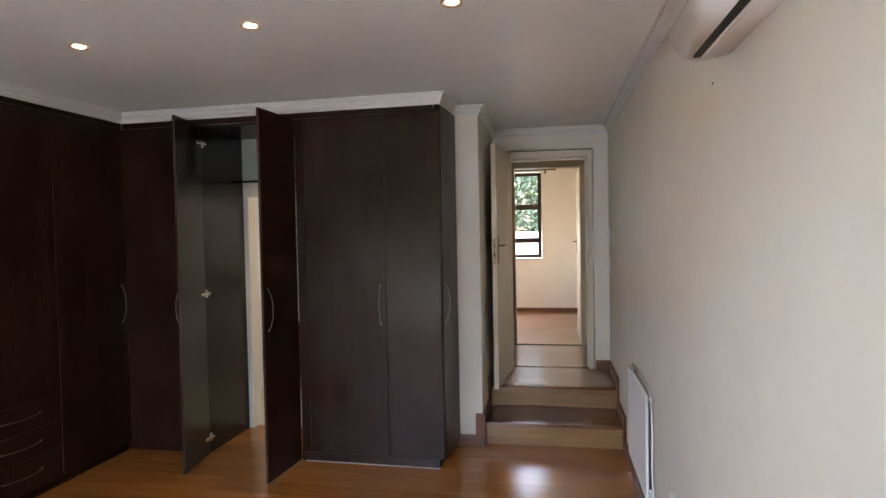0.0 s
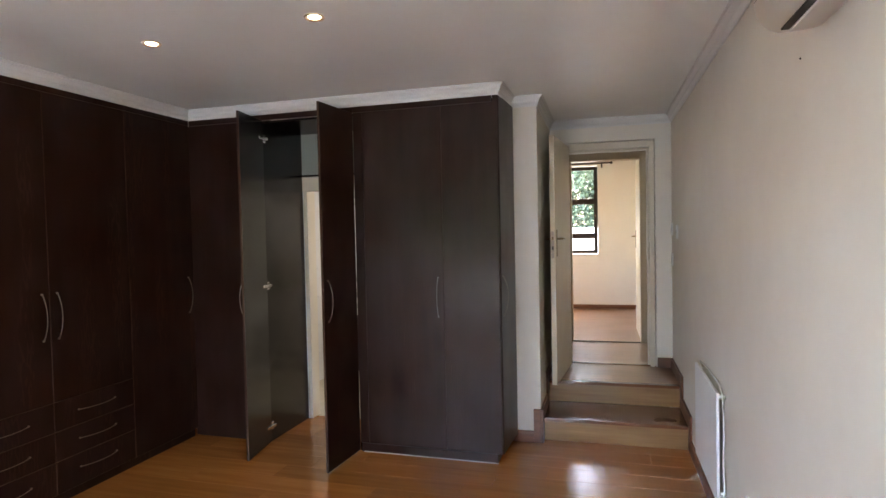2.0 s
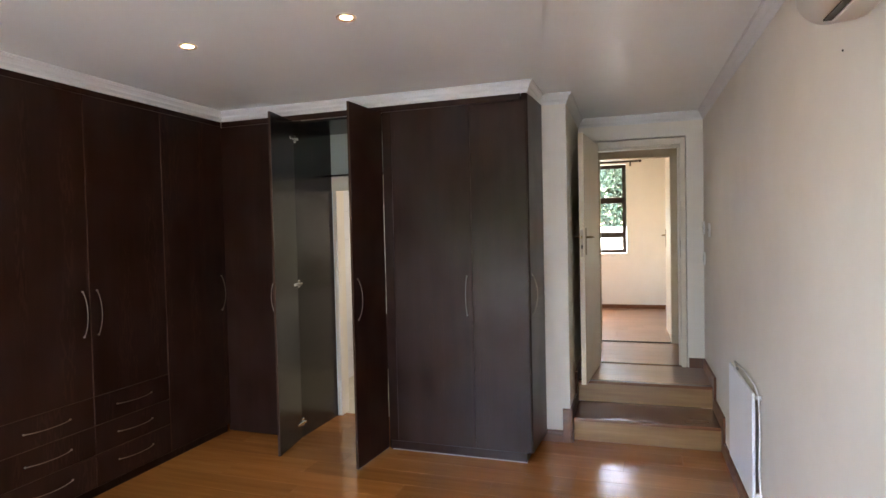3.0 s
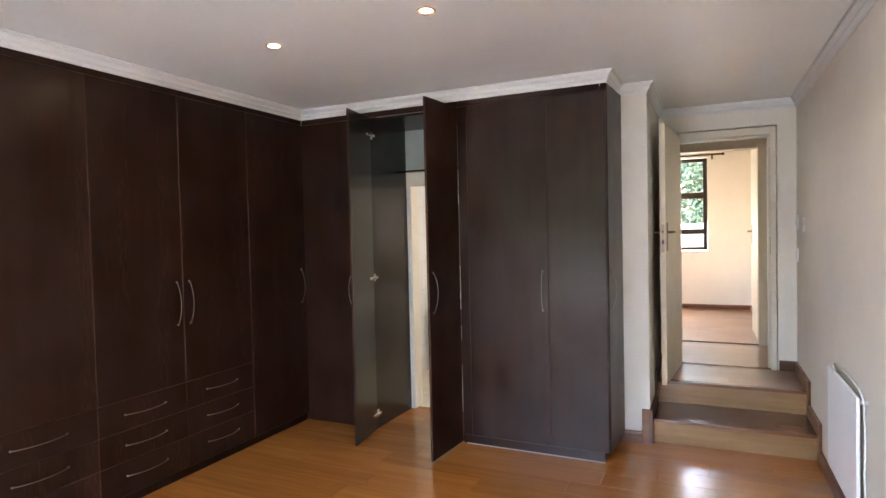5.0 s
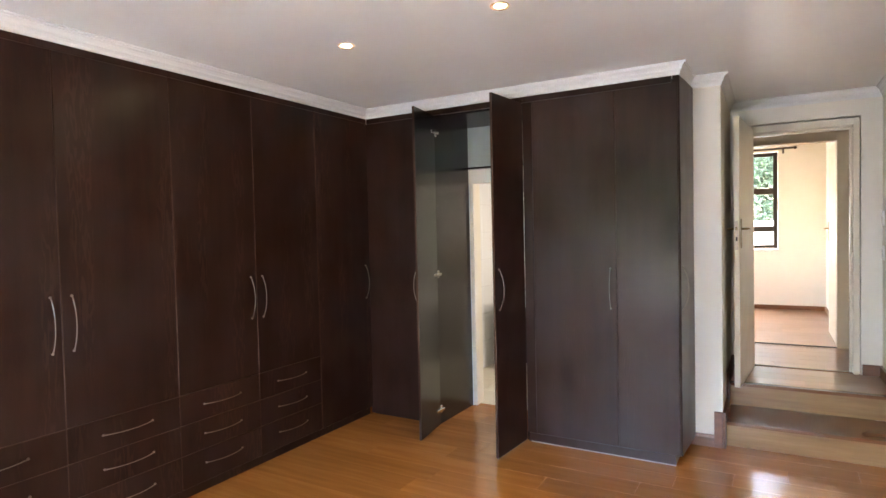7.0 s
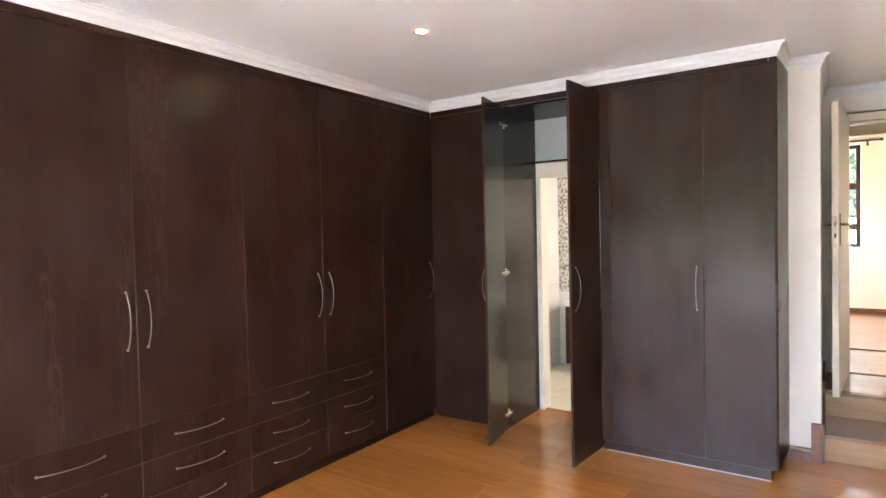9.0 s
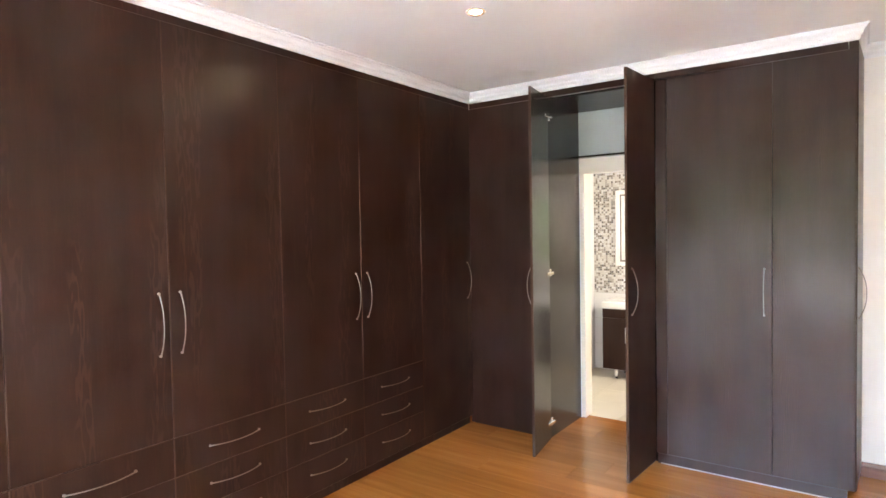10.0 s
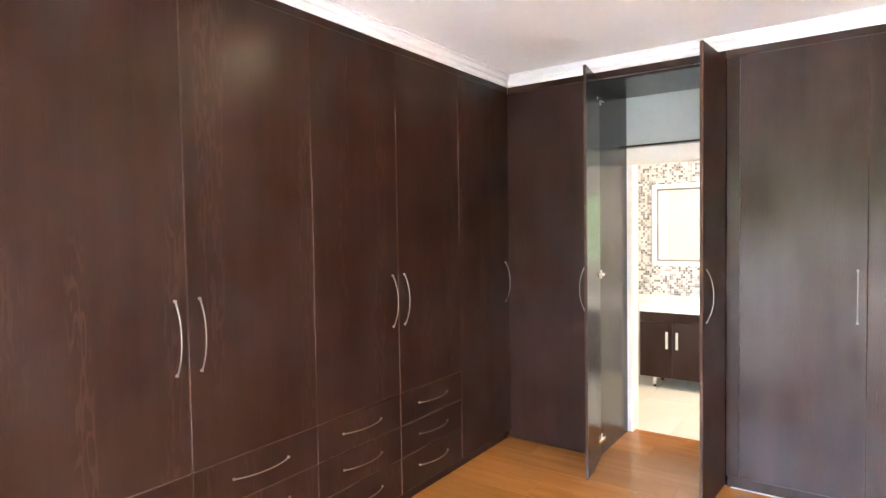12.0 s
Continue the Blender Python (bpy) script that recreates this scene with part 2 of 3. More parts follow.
def sweep(profile, path, closed=False, z=0.0):
    """A moulding: profile (distance from the wall, height) along a plan path with the room on its left, mitred."""
    bm = bmesh.new()
    n = len(path)
    P = [Vector(p) for p in path]
    cols = []
    for i in range(n):
        prev = P[i - 1] if (i or closed) else None
        nxt = P[(i + 1) % n] if (i < n - 1 or closed) else None
        d0 = (P[i] - prev).normalized() if prev is not None else None
        d1 = (nxt - P[i]).normalized() if nxt is not None else None
        d0, d1 = d0 or d1, d1 or d0
        n0, n1 = Vector((-d0.y, d0.x)), Vector((-d1.y, d1.x))
        k = (n0 + n1) / (1 + n0.dot(n1))
        cols.append([bm.verts.new((P[i].x + k.x * d, P[i].y + k.y * d, z + h)) for d, h in profile])
    m = len(profile)
    for i in range(n if closed else n - 1):
        a, b = cols[i], cols[(i + 1) % n]
        for j in range(m):
            bm.faces.new((a[j], b[j], b[(j + 1) % m], a[(j + 1) % m]))
    if not closed:
        bm.faces.new(cols[0])
        bm.faces.new(cols[-1][::-1])
    bmesh.ops.recalc_face_normals(bm, faces=bm.faces[:])
    return bm


def lathe(profile, segs=24, m=None):
    """A turned shape: (radius, height) about z."""
    bm = bmesh.new()
    rings = []
    for r, h in profile:
        rings.append([bm.verts.new((r * math.cos(k * math.tau / segs), r * math.sin(k * math.tau / segs), h)) for k in range(segs)])
    for a, b in zip(rings, rings[1:]):
        for k in range(segs):
            f = bm.faces.new((a[k], a[(k + 1) % segs], b[(k + 1) % segs], b[k]))
            f.smooth = True
    bm.faces.new(rings[0][::-1])
    bm.faces.new(rings[-1])
    bmesh.ops.recalc_face_normals(bm, faces=bm.faces[:])
    if m:
        bmesh.ops.transform(bm, matrix=m, verts=bm.verts)
    return bm


def prism(outline, x0, x1):
    """An outline in (y, z), extruded along x."""
    bm = bmesh.new()
    a = [bm.verts.new((x0, y, z)) for y, z in outline]
    b = [bm.verts.new((x1, y, z)) for y, z in outline]
    n = len(a)
    bm.faces.new(a)
    bm.faces.new(b[::-1])
    for i in range(n):
        bm.faces.new((a[i], b[i], b[(i + 1) % n], a[(i + 1) % n]))
    bmesh.ops.recalc_face_normals(bm, faces=bm.faces[:])
    return bm


def structure(name, bm, material, label, category="wall"):
    ob = part(name, bm, material)
    return tagged(ob, label, category, kind="structure")


# ---- the plan ----
LX, BY = -2.96, 4.135          # fronts of the two wardrobe rows
RX, PX = 0.83, -0.236           # right wall; left wall of the stair passage
PY, EY = 4.635, 5.785           # face of the pier; end wall with the door
NY = 9.70                       # far room's window wall
CZ, FZ = 2.618, 0.35            # ceiling; upper floor
SY = -0.55                      # wall behind with the glazed sliding door
T = 0.2
# the stair side of the house stands a little askew to the wardrobes
SKEW = Matrix.Translation((RX, 3.765, 0)) @ Matrix.Rotation(radians(1.12), 4, "Z") @ Matrix.Translation((-RX, -3.765, 0))


def skewed(*names):
    """Turn the named objects of the stair side into its own direction."""
    for name in names:
        ob = bpy.data.objects[name]
        ob.matrix_world = SKEW @ Matrix.Translation(ob.location)


def skew(x, y):
    p = SKEW @ Vector((x, y, 0))
    return p.x, p.y


BX, BN = -2.84, 6.44             # bathroom's west and north walls


def walls():
    structure("wall_east", box((RX, SY - T, -0.1), (RX + T, 6.89, CZ + 0.3)), WALL, "warm grey painted wall with a heater and air conditioner")
    # wall behind, with the sliding door's opening
    b = box((LX - 0.8, SY - T, -0.1), (-2.70, SY, CZ + 0.3))
    box((0.55, SY - T, -0.1), (RX + 0.12, SY, CZ + 0.3), bm=b)
    box((-2.70, SY - T, 2.44), (0.55, SY, CZ + 0.3), bm=b)
    structure("wall_south", b, WALL, "warm grey painted wall round a glazed sliding door")
    structure("wall_west", box((LX - 0.8, SY, -0.1), (LX - 0.62, 4.75, CZ + 0.3)), WALL, "painted wall behind the wardrobes")
    # wall behind the back wardrobes, with the bathroom doorway
    b = box((LX - 0.8, 4.75, -0.1), (-2.29, 4.87, CZ + 0.3))
    box((-1.5, 4.75, -0.1), (-0.47, 4.87, CZ + 0.3), bm=b)
    box((-2.29, 4.75, 2.08), (-1.5, 4.87, CZ + 0.3), bm=b)
    structure("wall_bathroom_doorway", b, CEIL, "pale painted wall with the bathroom doorway")
    # pier beside the steps and the passage's left wall
    structure("wall_pier", box((-0.47, PY, -0.1), (PX, 6.9, CZ + 0.3), 0.004), WALL, "cream painted pier beside the steps")
    # end wall with the door
    b = box((PX, EY, 0.0), (-0.12, EY + 0.12, CZ + 0.3))
    box((0.69, EY, 0.0), (RX, EY + 0.12, CZ + 0.3), bm=b)
    box((-0.12, EY, 2.41), (0.69, EY + 0.12, CZ + 0.3), bm=b)
    structure("wall_end", b, WALL, "cream painted end wall round the bedroom door")
    # wall of the far room with its doorway
    b = box((-3.2, 6.9, 0.0), (-0.15, 7.02, 3.0))
    box((0.665, 6.9, 0.0), (RX + T, 7.02, 3.0), bm=b)
    box((-0.15, 6.9, 2.385), (0.665, 7.02, 3.0), bm=b)
    # this wall's brown tone is painted-in shade
    structure("wall_far_doorway", b, FRAMESHADE, "far doorway wall with the passage's shade in its beige colour")
    # far room
    structure("wall_far_east", box((0.74, 7.02, 0.0), (0.94, NY + 0.15, 3.0)), WALL_FAR, "peach painted far room wall")
    b = box((-3.2, NY, 0.0), (-1.05, NY + 0.2, 3.0))
    box((0.17, NY, 0.0), (0.74, NY + 0.2, 3.0), bm=b)
    box((-1.05, NY, 0.0), (0.17, NY + 0.2, 1.205), bm=b)
    box((-1.05, NY, 2.59), (0.17, NY + 0.2, 3.0), bm=b)
    structure("wall_far_north", b, WALL_FAR, "peach painted wall with a dark framed window")
    # west wall's opening is invented to let light into the far room
    b = box((-3.2, 7.02, 0.0), (-3.0, 8.05, 3.0))
    box((-3.2, 8.95, 0.0), (-3.0, NY, 3.0), bm=b)
    box((-3.2, 8.05, 0.0), (-3.0, 8.95, 1.2), bm=b)
    box((-3.2, 8.05, 2.3), (-3.0, 8.95, 3.0), bm=b)
    structure("wall_far_west", b, WALL_FAR, "peach painted far room wall with an unseen opening added for light")
    # bathroom
    structure("wall_bath_west", box((BX - 0.15, 4.87, -0.1), (BX, BN + 0.15, 2.7)), GROUT, "bathroom wall under white tiles")
    b = box((BX, BN, -0.1), (-1.42, BN + 0.15, 2.7))
    box((-0.72, BN, -0.1), (-0.47, BN + 0.15, 2.7), bm=b)
    box((-1.42, BN, -0.1), (-0.72, BN + 0.15, 0.95), bm=b)
    box((-1.42, BN, 2.05), (-0.72, BN + 0.15, 2.7), bm=b)
    structure("wall_bath_north", b, GROUT, "bathroom wall under mosaic with a window opening")
    # east side: unseen opening, added only to hold the fill lamp
    b = box((-0.62, 4.87, -0.1), (-0.55, 5.15, 2.7))
    box((-0.62, 6.05, -0.1), (-0.55, BN, 2.7), bm=b)
    box((-0.62, 5.15, -0.1), (-0.55, 6.05, 1.15), bm=b)
    box((-0.62, 5.15, 2.15), (-0.55, 6.05, 2.7), bm=b)
    structure("wall_bath_east", b, WTILE, "white bathroom wall with an opening added for a fill lamp")


def ceilings():
    structure("ceiling", box((LX - 0.8, SY - T, CZ), (RX + 0.12, 5.9, CZ + 0.15)), CEIL, "smooth white painted ceiling with downlights", "ceiling")
    structure("ceiling_passage", box((PX, EY + 0.12, 2.62), (RX, 6.9, 2.75)), CEIL, "white passage ceiling", "ceiling")
    structure("ceiling_far", box((-3.2, 7.02, 2.68), (0.94, NY + 0.2, 2.85)), CEIL, "white far room ceiling", "ceiling")
    structure("ceiling_bath", box((BX - 0.15, 4.87, 2.5), (-0.47, BN + 0.15, 2.65)), CEIL, "white bathroom ceiling", "ceiling")
    profile = [(d * 0.64, h * 0.9) for d, h in [(0, 0), (0, -0.086), (0.010, -0.086), (0.014, -0.068), (0.026, -0.056), (0.032, -0.052), (0.034, -0.040), (0.046, -0.026),
               (0.058, -0.018), (0.060, -0.010), (0.076, -0.010), (0.076, 0)]]
    path = [skew(RX, SY), skew(RX, EY), skew(PX, EY), skew(PX, PY), (-0.455, skew(-0.455, PY)[1]), (-0.455, BY), (LX, BY), (LX, SY)]
    structure("cornice_trim", sweep(profile, path, True, CZ - 0.001), CORNICE, "white moulded plaster cornice", "cornice")


SKIRTING = [(0, 0), (0.018, 0), (0.018, 0.066), (0.014, 0.078), (0.008, 0.086), (0, 0.086)]


def skirtings():
    structure("baseboard_pier", sweep(SKIRTING, [(PX - 0.055, PY), (-0.468, PY)]), SKIRT, "red-brown wooden skirting at the pier", "skirting")
    structure("baseboard_east", sweep(SKIRTING, [(RX, SY), (RX, 4.64)]), SKIRT, "red-brown wooden skirting below the wall", "skirting")
    structure("baseboard_end", sweep(SKIRTING, [(RX - 0.018, EY), (0.70, EY)], z=FZ), SKIRT, "red-brown wooden skirting beside the door", "skirting")
    low = [(d, h * 0.68) for d, h in SKIRTING]
    structure("baseboard_far", sweep(low, [(0.74, NY), (-3.0, NY)], z=FZ), SKIRT, "red-brown wooden skirting of the far room", "skirting")
    structure("baseboard_far_east", sweep(low, [(0.74, 7.02), (0.74, NY - 0.02)], z=FZ), SKIRT, "red-brown wooden skirting of the far room", "skirting")
    out = [(4.64, 0.0), (4.64, 0.262), (5.09, 0.262), (5.09, 0.436), (EY, 0.436), (EY, 0.0)]
    structure("baseboard_steps_east", prism(out, RX - 0.018, RX), SKIRT, "stepped red-brown skirting beside the steps", "skirting")
    out = [(PY - 0.018, 0.0), (PY - 0.018, 0.255), (5.06, 0.255), (5.06, 0.436), (EY, 0.436), (EY, 0.0)]
    structure("baseboard_steps_west", prism(out, PX, PX + 0.018), SKIRT, "stepped red-brown skirting beside the steps", "skirting")
    structure("baseboard_pier_upright", box((PX - 0.055, PY - 0.018, 0), (PX - 0.001, PY - 0.001, 0.255), 0.003), SKIRT, "upright red-brown board at the pier's foot", "skirting")


def steps():
    st = thing("staircase", (0.3, 4.65, 0), "two wooden laminate steps with pale risers up to the door", "steps", kind="structure")
    x0, x1 = PX + 0.019, RX - 0.019
    part("riser", box((x0, 4.695, 0.001), (x1, 4.715, 0.152), 0.001), RISER, st, "pale oak riser board")
    part("tread", box((x0, 4.676, 0.152), (x1, 5.148, 0.175), 0.006, seg=2), TREAD, st, "glossy brown tread")
    part("riser", box((x0, 5.15, 0.175), (x1, 5.17, 0.327), 0.001), RISER, st, "pale oak riser board")
    part("nosing", box((x0, 5.130, 0.327), (x1, 5.195, FZ), 0.006, seg=2), TREAD, st, "glossy brown nosing")


def wardrobe_handle(parent, at, axis, out, length=0.285, proj=0.036):
    """A slim bow handle of brushed steel."""
    a, o, c = Vector(axis), Vector(out), Vector(at)
    pts, rad = [], []
    for i in range(13):
        s = i / 6 - 1
        pts.append(c + a * (s * length / 2) + o * (0.004 + proj * (1 - abs(s) ** 2.2)))
        rad.append(0.0025 + 0.0012 * abs(s) ** 3)
    bm = tube(pts, rad, 8, up=o)
    for s in (-1, 1):
        tube([c + a * (s * (length / 2 - 0.004)) - o * 0.001, c + a * (s * (length / 2 - 0.004)) + o * 0.007], 0.0062, 8, bm=bm)
    return part("handle", bm, STEEL, parent, "slim bowed brushed steel handle")


def left_unit(y0, y1, drawers, label, hinge_pair=True):
    """A full-height unit of the left row: two doors over three drawers each, or one tall door at the corner."""
    u = thing("wardrobe", (LX - 0.3, (y0 + y1) / 2, 0), label, "wardrobe", "wardrobes on the long wall")
    x0 = LX - 0.6
    part("carcass", box((x0, y0 + 0.001, 0.068), (LX - 0.021, y1 - 0.001, 2.525)), WENGE_DARK, u)
    part("plinth", box((x0, y0 + 0.001, 0), (LX - 0.035, y1 - 0.001, 0.068)), WENGE, u, "recessed dark plinth")
    part("filler", box((LX - 0.0205, y0 + 0.0005, 2.5035), (LX - 0.002, y1 - 0.0005, 2.545)), WENGE, u)
    n = 2 if drawers else 1
    w = (y1 - y0) / n
    for k in range(n):
        a, b = y0 + k * w + 0.0018, y0 + (k + 1) * w - 0.0018
        lo = 0.635 if drawers else 0.07
        d = part("door", board((LX - 0.018, a, lo), (LX, b, 2.502)), FRONT, u)
        hy = (b - 0.048 if k == 0 else a + 0.048) if drawers else b - 0.06
        wardrobe_handle(d, (LX, hy, 1.157), (0, 0, 1), (1, 0, 0))
        if drawers:
            for z0, z1 in ((0.4535, 0.6315), (0.2715, 0.4500), (0.07, 0.268)):
                f = part("drawer_front", board((LX - 0.018, a, z0), (LX, b, z1)), FRONT, u)
                wardrobe_handle(f, (LX, (a + b) / 2, z1 - 0.084), (0, 1, 0), (1, 0, 0))
    return u


def hinge(parent, m):
    """A concealed cabinet hinge: plate on the carcass, arm, and cup on the door."""
    b = box((-0.004, -0.028, -0.022), (0.004, 0.024, 0.022), 0.002)
    box((0.003, -0.055, -0.008), (0.016, 0.03, 0.008), 0.002, bm=b)
    box((-0.002, -0.062, -0.022), (0.006, -0.048, 0.022), 0.003, bm=b)
    bmesh.ops.transform(b, matrix=m @ Matrix.Scale(1.35, 4), verts=b.verts)
    part("hinge", b, CHROME, parent, "nickel-plated concealed hinge")


def leaf_door(unit, hx, free, bottom, top, hand_side, inner):
    """An open wardrobe door from its hinge on the front plane to its free edge."""
    h, f = Vector((hx, BY, 0)), Vector((*free, 0))
    d = f - h
    w = d.length
    m = Matrix.Translation(h) @ Matrix.Rotation(math.atan2(d.y, d.x), 4, "Z")
    lo, hi = (-0.018, 0) if inner > 0 else (0, 0.018)
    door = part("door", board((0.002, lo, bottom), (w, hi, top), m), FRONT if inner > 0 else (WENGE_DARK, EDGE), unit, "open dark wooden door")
    nrm = Vector((-d.y, d.x, 0)).normalized()
    face = nrm if hand_side > 0 else -nrm
    along = d.normalized()
    base = h + along * (w - 0.05) + nrm * (hi if hand_side > 0 else lo)
    wardrobe_handle(door, (base.x, base.y, 1.165), (0, 0, 1), tuple(face))
    return door, m


def back_units():
    g = "wardrobes on the back wall"
    top = 2.496
    # closed panel at the corner
    u = thing("wardrobe", (-2.62, BY + 0.3, 0), "dark wenge wardrobe closed beside the corner", "wardrobe", g)
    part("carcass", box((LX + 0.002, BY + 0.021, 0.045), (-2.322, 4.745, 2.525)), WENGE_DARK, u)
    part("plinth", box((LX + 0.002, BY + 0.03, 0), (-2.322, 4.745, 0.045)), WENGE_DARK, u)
    part("door", board((LX - 0.015, BY, 0.014), (-2.305, BY + 0.018, top)), FRONT, u)
    part("filler", box((LX + 0.001, BY + 0.004, top + 0.003), (-2.305, BY + 0.02, 2.545)), WENGE, u)
    # unit in front of the bathroom doorway, both doors open
    u = thing("wardrobe", (-1.9, BY + 0.3, 0), "dark wardrobe with open doors before a bathroom doorway", "wardrobe", g)
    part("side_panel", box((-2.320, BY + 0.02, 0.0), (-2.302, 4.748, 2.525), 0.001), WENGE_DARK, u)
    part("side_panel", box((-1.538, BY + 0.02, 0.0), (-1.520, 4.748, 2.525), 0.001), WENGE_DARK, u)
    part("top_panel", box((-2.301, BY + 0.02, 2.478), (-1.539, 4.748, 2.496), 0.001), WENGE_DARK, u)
    part("filler", box((-2.303, BY + 0.004, top + 0.003), (-1.530, BY + 0.0195, 2.545)), WENGE, u)
    part("shelf", box((-2.301, 4.67, 2.108), (-1.539, 4.742, 2.122), 0.001), WENGE_DARK, u, "narrow dark shelf")
    part("back_panel", box((-2.301, 4.742, 2.131), (-1.539, 4.7485, 2.477)), BACKPANEL, u, "grey-green painted back panel")
    door, m = leaf_door(u, -2.300, (-2.236, 3.742), 0.012, top, -1, -1)
    for z in (0.13, 1.225, 2.36):
        hinge(door, Matrix.Translation((-2.288, BY + 0.004, z)))
    leaf_door(u, -1.530, (-1.564, 3.688), 0.012, top, 1, 1)
    # pair of closed doors and the end with its own door
    u = thing("wardrobe", (-1.0, BY + 0.3, 0), "dark wenge wardrobe with two closed smudged doors", "wardrobe", g)
    part("carcass", box((-1.519, BY + 0.021, 0.0655), (-0.500, 4.575, 2.525)), WENGE_DARK, u)
    part("plinth", box((-1.519, BY + 0.0015, 0), (-0.495, 4.575, 0.0645)), WENGE, u)
    part("filler", box((-1.528, BY + 0.004, top + 0.003), (-0.502, BY + 0.0195, 2.545)), WENGE, u)
    part("stile", box((-1.528, BY + 0.001, 0.066), (-1.459, BY + 0.0195, top), 0.001), WENGE, u)
    d = part("door", board((-1.457, BY, 0.066), (-0.8635, BY + 0.018, top)), FRONT, u)
    wardrobe_handle(d, (-0.903, BY, 1.155), (0, 0, 1), (0, -1, 0))
    part("door", board((-0.8605, BY, 0.066), (-0.462, BY + 0.018, top)), FRONT, u)
    d = part("end_door", box((-0.499, BY + 0.0195, 0.062), (-0.455, PY - 0.03, 2.545), 0.0015, m=Matrix.Translation((-0.455, BY, 0)) @ Matrix.Rotation(radians(-3), 4, "Z") @ Matrix.Translation((0.455, -BY, 0))), WENGE, u)
    wardrobe_handle(d, (-0.452, BY + 0.055, 1.165), (0, 0, 1), (1, 0, 0))
    solo("threshold_strip", box((-1.50, BY - 0.007, 0.0005), (-0.49, BY + 0.0005, 0.006), 0.001), STRIP, "pale pinkish edging strip on the floor below the wardrobe", "strip", (-1.0, BY, 0))


def lever_handle(parent, m, mat):
    """A lever on a long plate; local x is along the lever, y away from the door."""
    p = box((-0.019, 0, -0.11), (0.019, 0.006, 0.11), 0.003)
    bmesh.ops.transform(p, matrix=m, verts=p.verts)
    plate = part("handle_plate", p, mat, parent, "long aged brass plate")
    b = tube([(0, 0.004, 0.035), (0, 0.045, 0.035)], 0.009, 10)
    tube([(-0.005, 0.045, 0.035), (0.02, 0.048, 0.036), (0.07, 0.049, 0.034), (0.12, 0.046, 0.03)], [0.009, 0.009, 0.0075, 0.006], 10, 0.8, bm=b)
    bmesh.ops.transform(b, matrix=m, verts=b.verts)
    part("lever", b, mat, plate)


def bedroom_door():
    fr = thing("door_1", (0.28, EY, FZ), "open cream bedroom door in a beige steel frame", "door", kind="structure")
    L, R, top = -0.095, 0.64, 2.338
    # stepped steel frame: outer fold, rebate and stop
    for x0, x1, y0, y1 in ((L - 0.032, L, EY - 0.014, EY + 0.135), (R, R + 0.042, EY - 0.014, EY + 0.135)):
        part("jamb", box((x0, y0, FZ), (x1, y1, top + 0.06), 0.006, seg=2), DOORFRAME, fr)
    part("head", box((L, EY - 0.014, top), (R, EY + 0.135, top + 0.06), 0.006, seg=2), DOORFRAME, fr)
    part("door_stop", box((R - 0.016, EY + 0.045, FZ), (R, EY + 0.12, top), 0.003), DOORFRAME, fr)
    part("door_stop", box((L, EY + 0.045, FZ), (L + 0.016, EY + 0.12, top), 0.003), DOORFRAME, fr)
    part("door_stop", box((L, EY + 0.045, top - 0.018), (R, EY + 0.12, top), 0.003), DOORFRAME, fr)
    part("strike_plate", box((R - 0.003, EY + 0.006, 1.33), (R + 0.001, EY + 0.03, 1.48), 0.001), BRASS, fr)
    h, f = Vector((-0.098, EY - 0.018, 0)), Vector((-0.176, 4.968, 0))
    d = f - h
    w = d.length
    m = Matrix.Translation(h) @ Matrix.Rotation(math.atan2(d.y, d.x), 4, "Z")
    leaf = part("leaf", box((0, 0, FZ + 0.006), (w, 0.04, 2.37), 0.002, m=m), DOORPAINT, fr, "flush cream painted door leaf")
    # lock case on the edge, levers on both faces
    part("lock_plate", box((w - 0.0005, 0.009, 1.385), (w + 0.003, 0.031, 1.60), 0.001, m=m), ALU, leaf, "steel lock forend")
    part("latch", box((w, 0.013, 1.53), (w + 0.012, 0.027, 1.555), 0.003, m=m), BRASS, leaf)
    part("bolt", box((w, 0.014, 1.45), (w + 0.004, 0.026, 1.48), 0.001, m=m), BLACK, leaf)
    lever_handle(leaf, m @ Matrix.Translation((w - 0.065, 0.04, 1.505)) @ Matrix.Rotation(math.pi, 4, "Z") @ Matrix.Scale(-1, 4, (0, 1, 0)), BRASS)
    lever_handle(leaf, m @ Matrix.Translation((w - 0.065, 0.0, 1.505)) @ Matrix.Rotation(math.pi, 4, "Z"), BRASS)
    for z in (0.6, 2.1):
        part("hinge", tube([(-0.1, EY - 0.02, z), (-0.1, EY - 0.02, z + 0.1)], 0.007, 8), BRASS, leaf)
    structure("threshold_1", box((-0.09, EY + 0.02, FZ), (0.64, EY + 0.06, FZ + 0.006), 0.002), TREAD, "brown threshold strip", "threshold")
    structure("threshold_2", box((-0.145, 6.895, FZ), (0.66, 6.935, FZ + 0.007), 0.002), BLACK, "dark threshold strip", "threshold")


